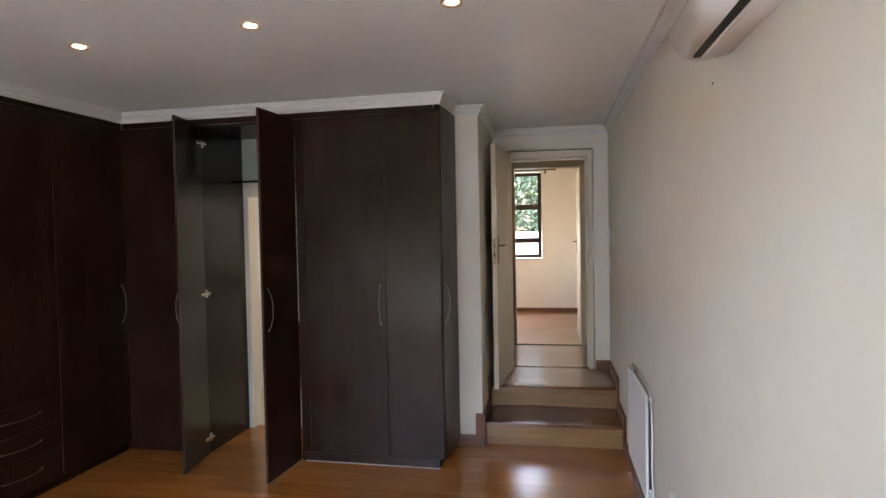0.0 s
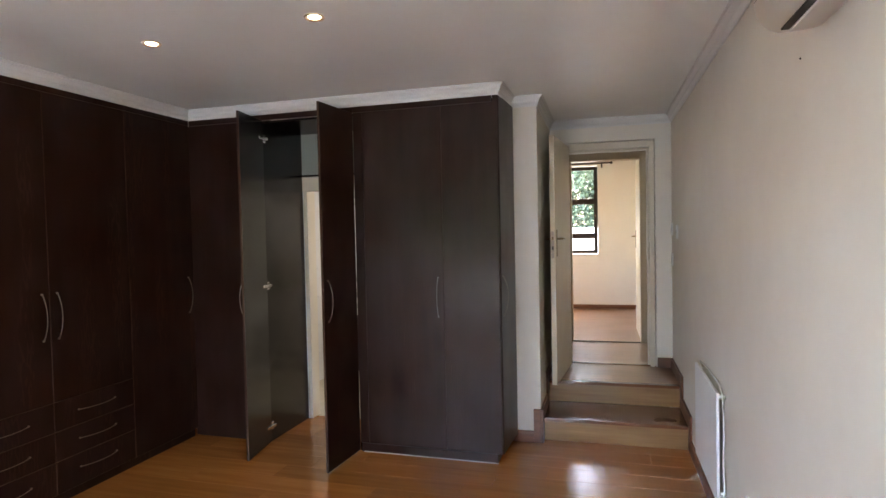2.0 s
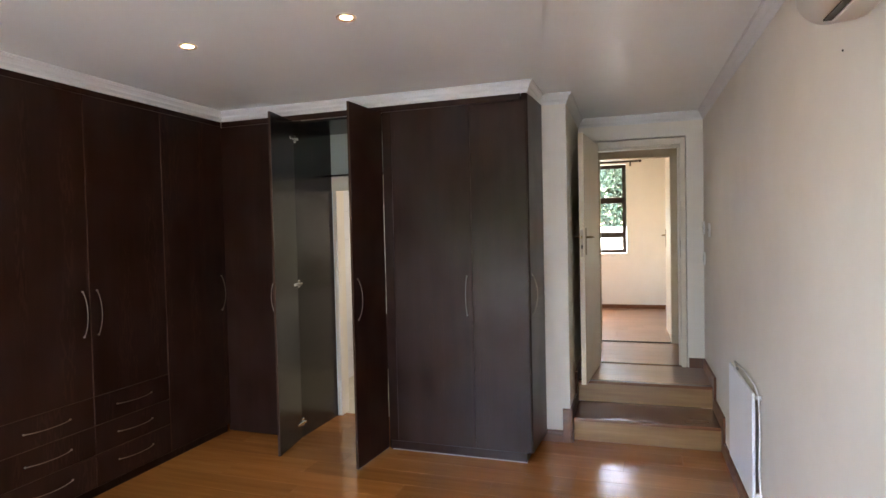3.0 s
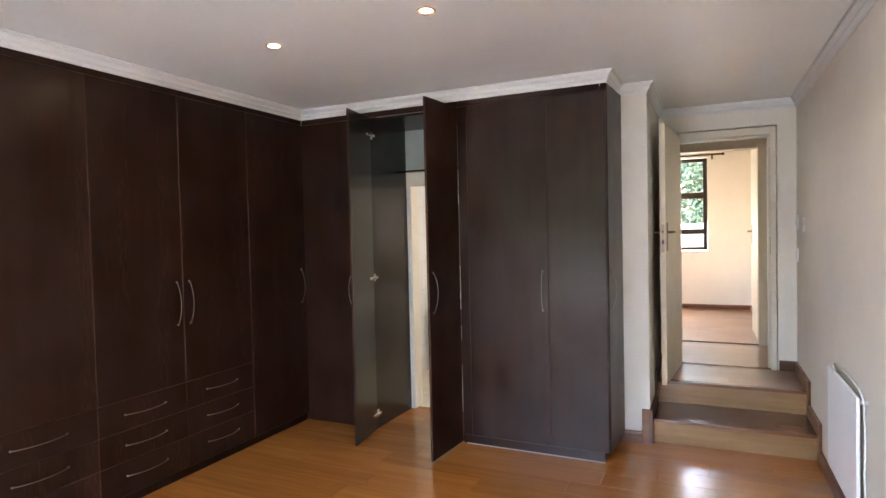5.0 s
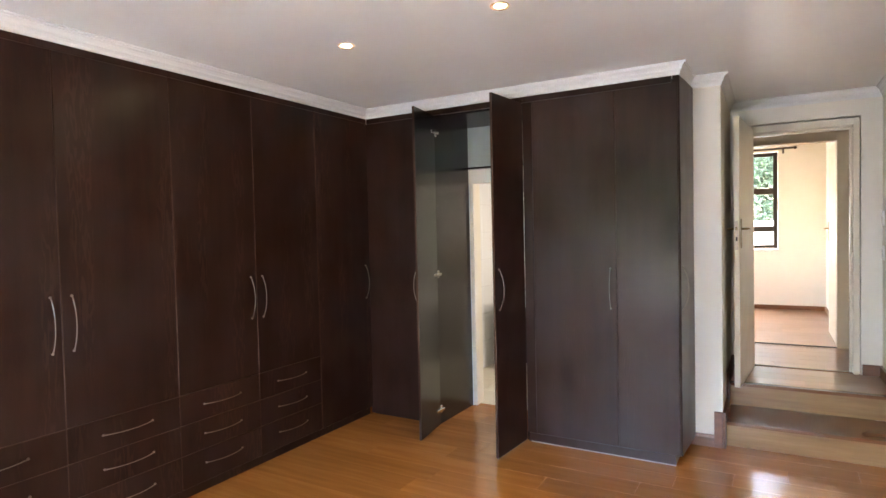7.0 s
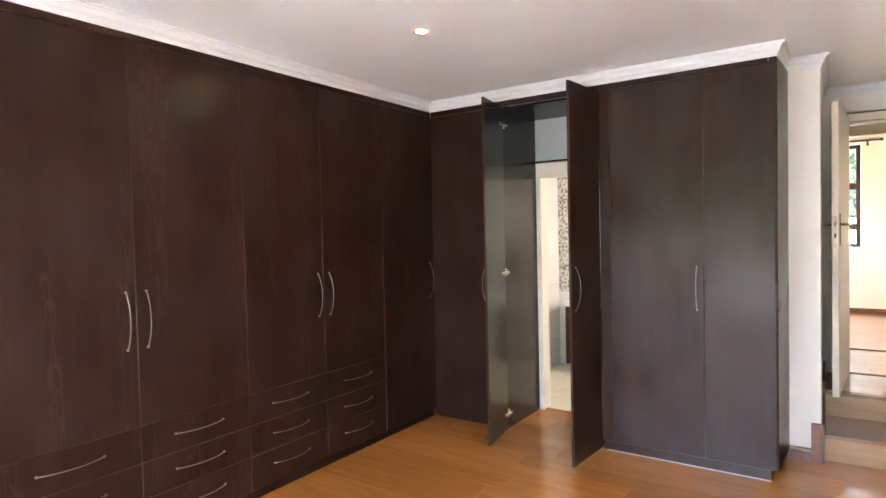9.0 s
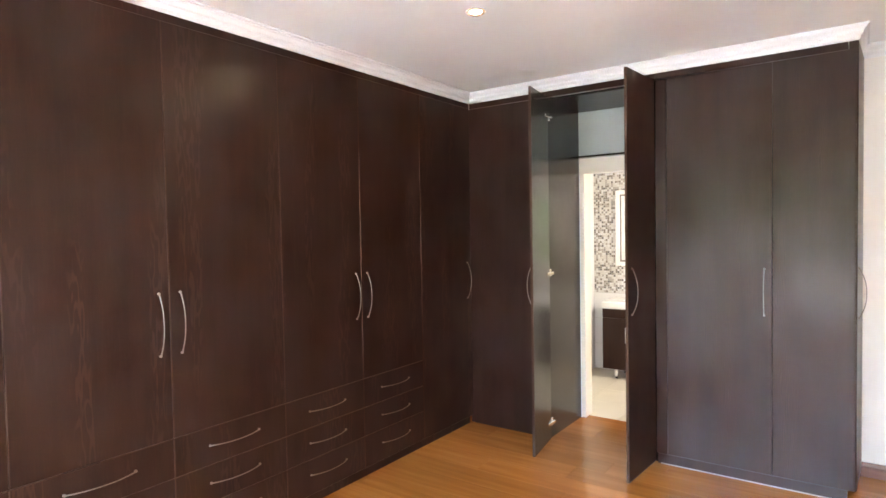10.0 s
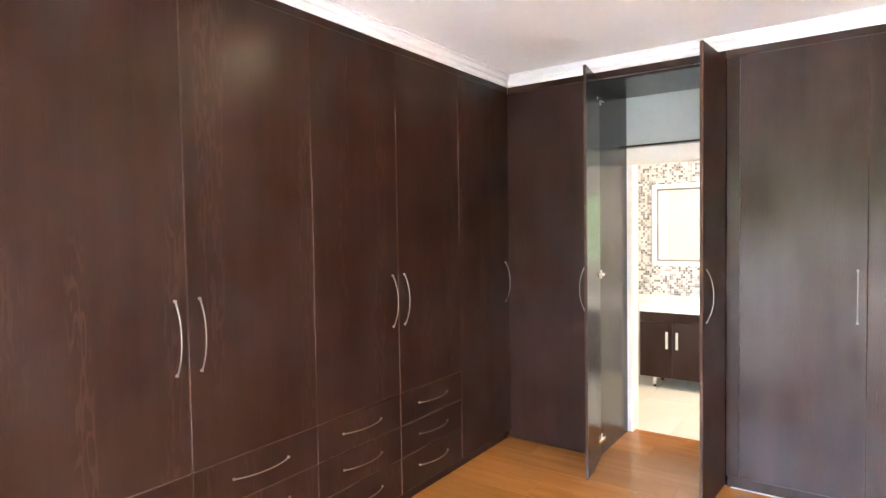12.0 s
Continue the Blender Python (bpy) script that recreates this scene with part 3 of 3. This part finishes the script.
def far_door():
    d2 = thing("door_2", (0.62, 7.03, FZ), "open cream door folded against the far room's wall", "door", kind="structure")
    for x0, x1 in ((-0.135, -0.098), (0.627, 0.664)):
        part("jamb", box((x0, 6.885, FZ), (x1, 7.03, 2.384), 0.005, seg=2), FRAMESHADE, d2)
    part("head", box((-0.098, 6.885, 2.357), (0.627, 7.03, 2.384), 0.004, seg=2), FRAMESHADE, d2)
    leaf = part("leaf", box((0.632, 7.045, FZ + 0.006), (0.672, 7.86, 2.37), 0.002), DOORPAINT, d2, "flush cream painted door leaf")
    lever_handle(leaf, Matrix.Translation((0.632, 7.80, 1.47)) @ Matrix.Rotation(math.pi / 2, 4, "Z") @ Matrix.Rotation(math.pi, 4, "Z") @ Matrix.Scale(-1, 4, (0, 1, 0)), BRASS)


def far_window():
    w = thing("window_1", (-0.44, NY + 0.020, 1.212), "dark bronze framed window with three rows of panes", "window", kind="structure")
    x0, x1, z0, z1, y0, y1 = -1.045, 0.165, 1.212, 2.578, NY + 0.015, NY + 0.070
    xm = -0.44
    rails = [(z0, z0 + 0.055), (1.45, 1.535), (1.985, 2.075), (z1 - 0.055, z1)]
    for xa, xb in ((x0, x0 + 0.055), (xm - 0.045, xm + 0.045), (x1 - 0.055, x1)):
        part("stile", box((xa, y0, z0), (xb, y1, z1), 0.004), BRONZE, w)
    for za, zb in rails:
        for xa, xb in ((x0 + 0.055, xm - 0.045), (xm + 0.045, x1 - 0.055)):
            part("rail", box((xa, y0 + 0.002, za), (xb, y1 - 0.002, zb), 0.004), BRONZE, w)
    for (za, zb) in ((rails[0][1], rails[1][0]), (rails[1][1], rails[2][0]), (rails[2][1], rails[3][0])):
        for xa, xb in ((x0 + 0.055, xm - 0.045), (xm + 0.045, x1 - 0.055)):
            p = part("pane", box((xa, NY + 0.040, za), (xb, NY + 0.044, zb)), GLASS, w)
            p.visible_shadow = False
    part("window_sill", box((x0, NY - 0.015, 1.185), (x1 + 0.005, NY + 0.014, 1.208), 0.004), CORNICE, w, "white painted sill")
    r = thing("curtain_rail", (-0.3, NY - 0.070, 2.62), "dark curtain rod on brackets above the window", "curtain rod")
    part("rod", tube([(-1.3, NY - 0.080, 2.615), (0.36, NY - 0.080, 2.615)], 0.013, 12), BRONZE, r)
    for x in (-1.3, 0.36):
        s = 1 if x > 0 else -1
        part("finial", tube([(x, NY - 0.080, 2.615), (x + s * 0.008, NY - 0.080, 2.615), (x + s * 0.03, NY - 0.080, 2.615), (x + s * 0.04, NY - 0.080, 2.615)], [0.014, 0.02, 0.02, 0.008], 12), BRONZE, r)
    for x in (-1.1, 0.235):
        b = tube([(x, NY + 0.000, 2.60), (x, NY - 0.080, 2.60)], 0.007, 8)
        box((x - 0.012, NY - 0.006, 2.55), (x + 0.012, NY + 0.001, 2.635), 0.002, bm=b)
        part("bracket", b, BRONZE, r)


def air_conditioner():
    a = thing("air_conditioner", (RX, 1.67, 2.2), "white split air conditioner high on the wall", "air conditioner")
    y0, y1 = 1.30, 2.10
    d = -0.036
    # section in (x, z): flat back, flat belly, rounded front
    sec = [(RX, 2.222 + d), (0.80, 2.214 + d)]
    sec += [(0.738 - 0.080 * math.sin(radians(a)), 2.292 + d - 0.084 * math.cos(radians(a))) for a in range(0, 91, 6)]
    sec += [(0.656, 2.34 + d), (0.655, 2.42 + d), (0.658, 2.455 + d), (0.668, 2.478 + d), (0.69, 2.490 + d), (RX, 2.492 + d)]
    bm = bmesh.new()
    va = [bm.verts.new((x, y0, z)) for x, z in sec]
    vb = [bm.verts.new((x, y1, z)) for x, z in sec]
    n = len(sec)
    bm.faces.new(va)
    bm.faces.new(vb[::-1])
    for i in range(n - 1):
        bm.faces.new((va[i], vb[i], vb[i + 1], va[i + 1])).smooth = True
    bmesh.ops.recalc_face_normals(bm, faces=bm.faces[:])
    e = [ed for ed in bm.edges if abs(ed.verts[0].co.y - ed.verts[1].co.y) < 1e-5]
    bmesh.ops.bevel(bm, geom=e, offset=0.006, segments=2, affect="EDGES")
    part("housing", bm, PLASTIC, a)
    m = Matrix.Translation((0.728, 0, 2.2105 + d))
    part("air_outlet", box((-0.011, y0 + 0.05, -0.0045), (0.011, y1 - 0.045, 0.006), 0.001, m=m), BLACK, a, "dark air outlet slot")
    m2 = Matrix.Translation((0.743, 0, 2.2075 + d))
    part("louvre", box((-0.003, y0 + 0.05, -0.004), (0.004, y1 - 0.045, 0.002), 0.001, m=m2), PLASTIC, a)
    part("panel_seam", box((0.6565, y0 + 0.01, 2.2995 + d), (0.664, y1 - 0.012, 2.3005 + d)), STEEL, a, "fine seam of the front cover")


def wall_heater():
    h = thing("panel_heater", (RX, 3.8, 0.17), "thin white wall panel heater with its cord", "heater")
    y0, y1, z0, z1 = 3.43, 4.15, 0.185, 0.765
    part("panel", box((RX - 0.048, y0, z0), (RX - 0.034, y1, z1), 0.004, seg=2), HEATER, h)
    for y in (y0 + 0.03, y1 - 0.04):
        for z in (z0 + 0.03, z1 - 0.03):
            part("spacer", tube([(RX + 0.002, y, z), (RX - 0.036, y, z)], 0.011, 12), PLASTIC, h, "white mounting spacer")
    pts = [(RX - 0.022, y1 - 0.1, z1 - 0.02), (RX - 0.018, y1 - 0.02, z1 + 0.012), (RX - 0.012, y0 + 0.4, z1 + 0.02), (RX - 0.014, y0 + 0.12, z1 + 0.012), (RX - 0.020, y0 - 0.005, z1 - 0.02),
           (RX - 0.017, y0 - 0.014, z1 - 0.2), (RX - 0.019, y0 - 0.006, z0 + 0.22), (RX - 0.016, y0 - 0.016, z0 + 0.08), (RX - 0.018, y0 - 0.006, z0 + 0.012)]
    part("cord", tube(pts, 0.0045, 8), PLASTIC, h, "white mains cord tucked behind the panel")
    pts = [(RX - 0.012, y1 + 0.012, z1 - 0.01), (RX - 0.008, y1 + 0.02, 0.55), (RX - 0.010, y1 + 0.045, 0.36), (RX - 0.009, y1 + 0.02, 0.20), (RX - 0.012, y1 + 0.0, 0.16)]
    part("cord", tube(pts, 0.004, 8), PLASTIC, h, "white mains cord beside the panel")
    for z in (z0 + 0.01, z0 + 0.055):
        part("clip", box((RX - 0.035, y0 - 0.014, z), (RX - 0.006, y0 + 0.004, z + 0.018), 0.003), PLASTIC, h)


def switch(y, z, w, hgt, rockers, label):
    s = thing("light_switch", (RX, y, z), label, "light switch")
    part("plate", box((RX - 0.010, y - w / 2, z - hgt / 2), (RX, y + w / 2, z + hgt / 2), 0.003, seg=2), PLASTIC, s)
    for k in range(rockers):
        c = z + (k - (rockers - 1) / 2) * 0.032
        part("rocker", box((RX - 0.015, y - 0.012, c - 0.012), (RX - 0.009, y + 0.012, c + 0.012), 0.002), CERAMIC, s)


def electrics():
    switch(5.37, 1.575, 0.085, 0.115, 1, "white thermostat plate beside the door")
    switch(5.72, 1.595, 0.07, 0.115, 1, "small white wall switch near the door")
    switch(5.71, 1.328, 0.07, 0.115, 2, "white double light switch near the door")
    s = thing("wall_socket", (RX, 2.93, 0.40), "white wall socket low on the wall", "socket")
    part("plate", box((RX - 0.012, 2.86, 0.36), (RX, 2.98, 0.44), 0.003, seg=2), PLASTIC, s)
    part("plug", box((RX - 0.05, 2.895, 0.375), (RX - 0.011, 2.94, 0.42), 0.008, seg=2), PLASTIC, s)


def wall_plug():
    m = Matrix.Translation((RX - 0.002, 2.27, 2.14)) @ Matrix.Rotation(radians(90), 4, "Y")
    solo("wall_plug", lathe([(0.002, -0.002), (0.0032, -0.001), (0.0032, 0.003)], 12, m), BLACK, "small dark screw plug in the painted wall", "wall plug", (RX, 2.27, 2.14))


def downlights():
    for x, y in ((-1.973, 2.687), (-1.014, 2.632), (-0.078, 2.593)):
        d = thing("downlight", (x, y, CZ), "lit recessed ceiling downlight with a brass rim", "downlight", "ceiling downlights")
        mm = Matrix.Translation((x, y, CZ))
        part("rim", lathe([(0.033, 0.002), (0.046, 0.002), (0.048, -0.003), (0.044, -0.009), (0.036, -0.007), (0.033, -0.002)], 32, mm), RIM, d, "dull brass rim")
        part("lamp", lathe([(0.001, -0.0045), (0.022, -0.004), (0.0265, -0.002), (0.0335, 0.001)], 24, mm), LAMPFACE, d, "glowing warm white lamp")


def bathroom():
    j = thing("bathroom_doorway", (-1.9, 4.76, 0), "pale painted door lining of the bathroom", "door frame", kind="structure")
    part("jamb", box((-2.301, 4.7495, 0.0), (-2.262, 4.885, 2.05), 0.004), JAMBPAINT, j)
    part("jamb", box((-1.60, 4.7495, 0.0), (-1.539, 4.885, 2.05), 0.004), JAMBPAINT, j)
    part("head", box((-2.262, 4.7495, 1.992), (-1.60, 4.885, 2.08), 0.004), JAMBPAINT, j)
    part("architrave", box((-2.301, 4.738, 1.985), (-1.539, 4.7492, 2.111), 0.003), JAMBPAINT, j)
    v = thing("vanity_unit", (-2.2, BN - 0.2, 0), "dark wood vanity with two doors on steel legs", "vanity")
    x0, x1, y0, y1, z0, z1 = -2.595, -1.83, BN - 0.41, BN - 0.008, 0.108, 0.722
    part("body", box((x0, y0 + 0.02, z0), (x1, y1, z1), 0.002), WENGE, v)
    part("apron", box((x0, y0, 0.632), (x1, y0 + 0.0195, z1), 0.002), WENGE, v)
    xm = -2.30
    for a, b, hx in ((x0, xm - 0.0015, xm - 0.045), (xm + 0.0015, x1, xm + 0.045)):
        d = part("door", box((a, y0, z0), (b, y0 + 0.0195, 0.628), 0.002), WENGE, v)
        part("handle", box((hx - 0.013, y0 - 0.022, 0.385), (hx + 0.013, y0 - 0.001, 0.548), 0.004), CHROME, d, "flat chrome bar handle")
    for x in (x0 + 0.12, x1 - 0.19):
        for y in (y0 + 0.07, y1 - 0.06):
            g = part("leg", box((x - 0.017, y - 0.017, 0.022), (x + 0.017, y + 0.017, z0), 0.003), CHROME, v, "square chrome leg")
            part("foot", tube([(x, y, 0.0), (x, y, 0.022)], 0.014, 12), BLACK, g)
    # ceramic top with a sunk bowl
    b = thing("washbasin", (-2.2, BN - 0.2, z1), "white ceramic basin top on the vanity", "basin")
    bm = box((x0 - 0.01, y0 - 0.015, z1 + 0.001), (x1 + 0.01, y1, z1 + 0.075), 0.012, seg=3)
    part("top", bm, CERAMIC, b)
    bowl = lathe([(0.03, 0.0765), (0.17, 0.0765), (0.205, 0.080), (0.215, 0.0775), (0.215, 0.072)], 32, Matrix.Translation((-2.17, BN - 0.23, z1)) @ Matrix.Diagonal((1.25, 0.75, 1, 1)))
    part("bowl", bowl, CERAMIC, b)
    t = thing("basin_tap", (-2.18, BN - 0.07, z1 + 0.076), "chrome mixer tap on the basin", "tap")
    part("body", tube([(-2.18, BN - 0.07, z1 + 0.0755), (-2.18, BN - 0.07, z1 + 0.21)], 0.019, 14), CHROME, t)
    part("spout", tube([(-2.18, BN - 0.075, z1 + 0.15), (-2.18, BN - 0.14, z1 + 0.165), (-2.18, BN - 0.19, z1 + 0.145)], 0.011, 12), CHROME, t)
    part("lever", box((-2.188, BN - 0.11, z1 + 0.212), (-2.172, BN - 0.02, z1 + 0.222), 0.003), CHROME, t)
    m = thing("wall_mirror", (-2.25, BN - 0.02, 1.12), "rectangular mirror in a white frame on mosaic", "mirror")
    x0, x1, z0, z1 = -2.585, -1.93, 1.136, 1.942
    yb = BN - 0.008
    for lo, hi in (((x0, yb - 0.022, z0), (x0 + 0.045, yb, z1)), ((x1 - 0.045, yb - 0.022, z0), (x1, yb, z1)),
                   ((x0 + 0.045, yb - 0.022, z0), (x1 - 0.045, yb, z0 + 0.045)), ((x0 + 0.045, yb - 0.022, z1 - 0.045), (x1 - 0.045, yb, z1))):
        part("frame_bar", box(lo, hi, 0.004), CERAMIC, m)
    part("bevel_rim", box((x0 + 0.045, yb - 0.016, z0 + 0.045), (x1 - 0.045, yb - 0.012, z1 - 0.045), 0.001), STEEL, m, "grey inner rim")
    part("glass", box((x0 + 0.062, yb - 0.019, z0 + 0.062), (x1 - 0.062, yb - 0.0165, z1 - 0.062), 0.001), MIRROR, m, "silvered mirror glass")


def bath_window():
    w = thing("window_3", (-1.07, BN + 0.08, 0.95), "small bathroom window with a dark frame", "window", kind="structure")
    y0, y1 = BN + 0.06, BN + 0.10
    for xa, xb in ((-1.42, -1.38), (-0.76, -0.72)):
        part("stile", box((xa, y0, 0.95), (xb, y1, 2.05), 0.004), BRONZE, w)
    for za, zb in ((0.95, 0.99), (2.01, 2.05)):
        part("rail", box((-1.38, y0, za), (-0.76, y1, zb), 0.004), BRONZE, w)
    p = part("pane", box((-1.38, y0 + 0.018, 0.99), (-0.76, y0 + 0.022, 2.01)), GLASS, w)
    p.visible_shadow = False


def sliding_door():
    s = thing("window_2", (-1.0, SY - 0.1, 0), "wide glazed sliding door in dark frames", "sliding door", kind="structure")
    y0, y1 = SY - 0.14, SY - 0.09
    for xa, xb in ((-2.70, -2.64), (-1.11, -1.03), (0.49, 0.55)):
        part("stile", box((xa, y0, 0.0), (xb, y1, 2.44), 0.004), BRONZE, s)
    for xa, xb in ((-2.64, -1.11), (-1.03, 0.49)):
        part("rail", box((xa, y0, 2.36), (xb, y1, 2.44), 0.004), BRONZE, s)
        part("rail", box((xa, y0, 0.0), (xb, y1, 0.09), 0.004), BRONZE, s)
        p = part("pane", box((xa, y0 + 0.02, 0.09), (xb, y0 + 0.025, 2.36)), GLASS, s)
        p.visible_shadow = False


def leaves(count, lo, hi, size, seed, clumps):
    """Bent leaf quads gathered in uneven clumps."""
    rng = random.Random(seed)
    cs = [(Vector([rng.uniform(lo[i], hi[i]) for i in range(3)]), rng.uniform(0.3, 0.75)) for _ in range(clumps)]
    verts, faces = [], []
    for _ in range(count):
        c, r = rng.choice(cs)
        p = c + Vector([rng.gauss(0, r * 0.5) for _ in range(3)])
        u = Vector([rng.gauss(0, 1) for _ in range(3)]).normalized()
        v = u.cross(Vector([rng.gauss(0, 1) for _ in range(3)])).normalized()
        s = size * rng.uniform(0.6, 1.4)
        w = u.cross(v)
        k = len(verts)
        verts += [p - u * s, p + v * s * 0.5 + w * s * 0.2, p + u * s, p - v * s * 0.5 + w * s * 0.2]
        faces += [(k, k + 1, k + 2), (k, k + 2, k + 3)]
    return verts, faces


def foliage(name, args, label, category, kind="stuff", parent=None):
    v, f = leaves(*args)
    me = bpy.data.meshes.new(name)
    off = OFFSET[parent.name] if parent else Vector()
    me.from_pydata([tuple(p - off) for p in v], [], f)
    me.materials.append(TREELEAF if parent else LEAF)
    ob = new(name, me)
    if parent:
        ob.parent = parent
        return ob
    return tagged(ob, label, category, kind=kind)


def garden():
    structure("ground", box((-400, -400, -0.4), (400, 400, -0.16)), GRASSY, "garden ground of short grass and soil", "ground")
    structure("pavement", box((-9, -6.5, -0.155), (9, SY - T - 0.01, -0.04), 0.01), PAVING, "grey paved terrace outside the sliding door", "paving")
    foliage("hedge", (60000, (-12, -10.6, -0.1), (11, -8.2, 3.5), 0.18, 5, 340), "dense green garden hedge", "hedge")
    structure("garden_wall", box((-8, 13.0, -0.2), (8, 13.25, 1.62), 0.02), GARDENWALL, "white painted garden wall", "garden wall")
    for x, y, h, seed in ((-1.5, 15.2, 4.2, 11), (1.2, 15.8, 4.6, 12), (-4.0, 16.2, 5.0, 13)):
        t = thing("tree", (x, y, -0.16), "leafy green garden tree behind a white wall", "tree", "garden trees")
        b = tube([(x, y, -0.2), (x + 0.06, y, 0.9), (x - 0.04, y + 0.1, 1.9), (x + 0.02, y, 3.0)], [0.16, 0.13, 0.10, 0.05], 10)
        for k in range(5):
            a = k * 1.26 + seed
            tube([(x, y, 1.4 + 0.25 * k), (x + 0.5 * math.cos(a), y + 0.5 * math.sin(a), 2.0 + 0.25 * k), (x + 1.1 * math.cos(a), y + 1.0 * math.sin(a), 2.5 + 0.3 * k)], [0.06, 0.04, 0.015], 7, bm=b)
        part("trunk", b, BARK, t)
        foliage("crown", (26000, (x - 1.6, y - 1.0, 1.2), (x + 1.6, y + 1.0, h), 0.052, seed, 95), "", "", parent=t)


# ---- small pieces of floors and walls ----
def plank_floor(name, x0, x1, y0, y1, z, material, label, row=0.192, length=1.285, seed=3):
    fl = structure(name, box((x0, y0, z - 0.06), (x1, y1, z - 0.008)), UNDER, label, "floor")
    rng = random.Random(seed)
    y = y0
    while y < y1 - 0.01:
        ye = min(y + row, y1)
        x = x0 - rng.uniform(0.1, length - 0.1)
        while x < x1:
            a, b = max(x, x0), min(x + length, x1)
            if b - a > 0.02:
                part("plank", box((a + 0.0004, y + 0.0004, z - 0.008), (b - 0.0004, ye - 0.0004, z), 0.0007), material, fl)
            x += length
        y = ye
    return fl


def tiled(name, wall, lo, hi, axis, w, h, material, gap=0.003, thick=0.006):
    """Rectangular tiles on a wall or floor; axis: the way they face."""
    a = {"x": (1, 2), "-y": (0, 2), "z": (0, 1)}[axis]
    k = 3 - sum(a)
    u = lo[a[0]]
    while u < hi[a[0]] - 0.02:
        v = lo[a[1]]
        while v < hi[a[1]] - 0.02:
            p, q = [0, 0, 0], [0, 0, 0]
            p[a[0]], q[a[0]] = u, min(u + w, hi[a[0]]) - gap
            p[a[1]], q[a[1]] = v, min(v + h, hi[a[1]]) - gap
            p[k], q[k] = lo[k], lo[k] + thick
            part(name, box(p, q, 0.0012), material, wall)
            v += h
        u += w


def mosaic(wall, x0, x1, z0, z1, y, pitch=0.0215):
    """Small glass tiles, too many to pick apart, as one joined sheet."""
    verts, faces = [], []
    nx, nz = int((x1 - x0) / pitch), int((z1 - z0) / pitch)
    g, d, c = 0.0012, 0.004, 0.0012
    for i in range(nx):
        for j in range(nz):
            a, b = x0 + i * pitch + g, x0 + (i + 1) * pitch - g
            e, f = z0 + j * pitch + g, z0 + (j + 1) * pitch - g
            k = len(verts)
            verts += [(a, y, e), (b, y, e), (b, y, f), (a, y, f), (a + c, y - d, e + c), (b - c, y - d, e + c), (b - c, y - d, f - c), (a + c, y - d, f - c)]
            faces += [(k + 4, k + 5, k + 6, k + 7), (k, k + 1, k + 5, k + 4), (k + 1, k + 2, k + 6, k + 5), (k + 2, k + 3, k + 7, k + 6), (k + 3, k, k + 4, k + 7)]
    me = bpy.data.meshes.new("mosaic")
    me.from_pydata(verts, [], faces)
    me.materials.append(MOSAIC)
    ob = new("mosaic", me)
    ob.parent = wall
    tagged(ob, "small beige, brown and white mosaic tiles", kind="stuff")


# ---- build, the largest first ----
walls()
ceilings()
skirtings()
steps()
left_unit(-0.25, 1.012, True, "dark wenge wardrobe with two doors over drawers")
left_unit(1.012, 2.272, True, "dark wenge wardrobe with two doors above six drawers")
left_unit(2.272, 3.49, True, "dark wenge wardrobe with two doors above six drawers")
left_unit(3.49, BY + 0.0012, False, "narrow dark wenge corner wardrobe with one tall door")
back_units()
bedroom_door()
far_door()
far_window()
sliding_door()
bath_window()
air_conditioner()
wall_heater()
electrics()
wall_plug()
downlights()
bathroom()
garden()

plank_floor("floor", LX - 0.62, RX + 0.1, SY - 0.09, 4.83, 0.0, PLANK, "glossy orange-brown laminate plank floor", seed=3)
plank_floor("floor_landing", PX + 0.019, RX - 0.019, 5.196, EY + 0.02, FZ, PLANK_UP, "glossy brown laminate landing", seed=5)
plank_floor("floor_passage", PX, RX, EY + 0.06, 6.895, FZ, PLANK_UP, "glossy brown laminate passage floor", seed=6)
plank_floor("floor_far", -3.0, 0.74, 6.935, NY, FZ, PLANK_UP, "orange-brown laminate far room floor", seed=7)
bath_floor = structure("floor_bath", box((BX, 4.83, -0.1), (-0.62, BN, -0.004)), GROUT, "cream tiled bathroom floor", "floor")
tiled("tile", bath_floor, (BX, 4.83, -0.004), (-0.62, BN, 0), "z", 0.41, 0.41, FTILE, 0.003, 0.006)
tiled("tile", bpy.data.objects["wall_bath_west"], (BX, 4.87, 0.0), (0, BN, 2.5), "x", 0.60, 0.31, WTILE)
north = bpy.data.objects["wall_bath_north"]
tiled("tile", north, (BX + 0.006, BN - 0.007, 0.0), (-1.45, 0, 0.84), "-y", 0.41, 0.28, WTILE)
mosaic(north, BX + 0.006, -1.45, 0.842, 2.3, BN - 0.001)

# ---- the stair side's own direction ----
skewed("wall_east", "wall_end", "wall_pier", "wall_far_doorway", "wall_far_east", "wall_far_north", "wall_far_west", "ceiling_passage", "ceiling_far",
       "baseboard_pier", "baseboard_east", "baseboard_end", "baseboard_far", "baseboard_far_east", "baseboard_steps_east", "baseboard_steps_west",
       "baseboard_pier_upright", "staircase", "door_1", "door_2", "threshold_1", "threshold_2", "window_1", "curtain_rail", "air_conditioner", "panel_heater",
       "light_switch", "light_switch.001", "light_switch.002", "wall_socket", "wall_plug", "floor_landing", "floor_passage", "floor_far")
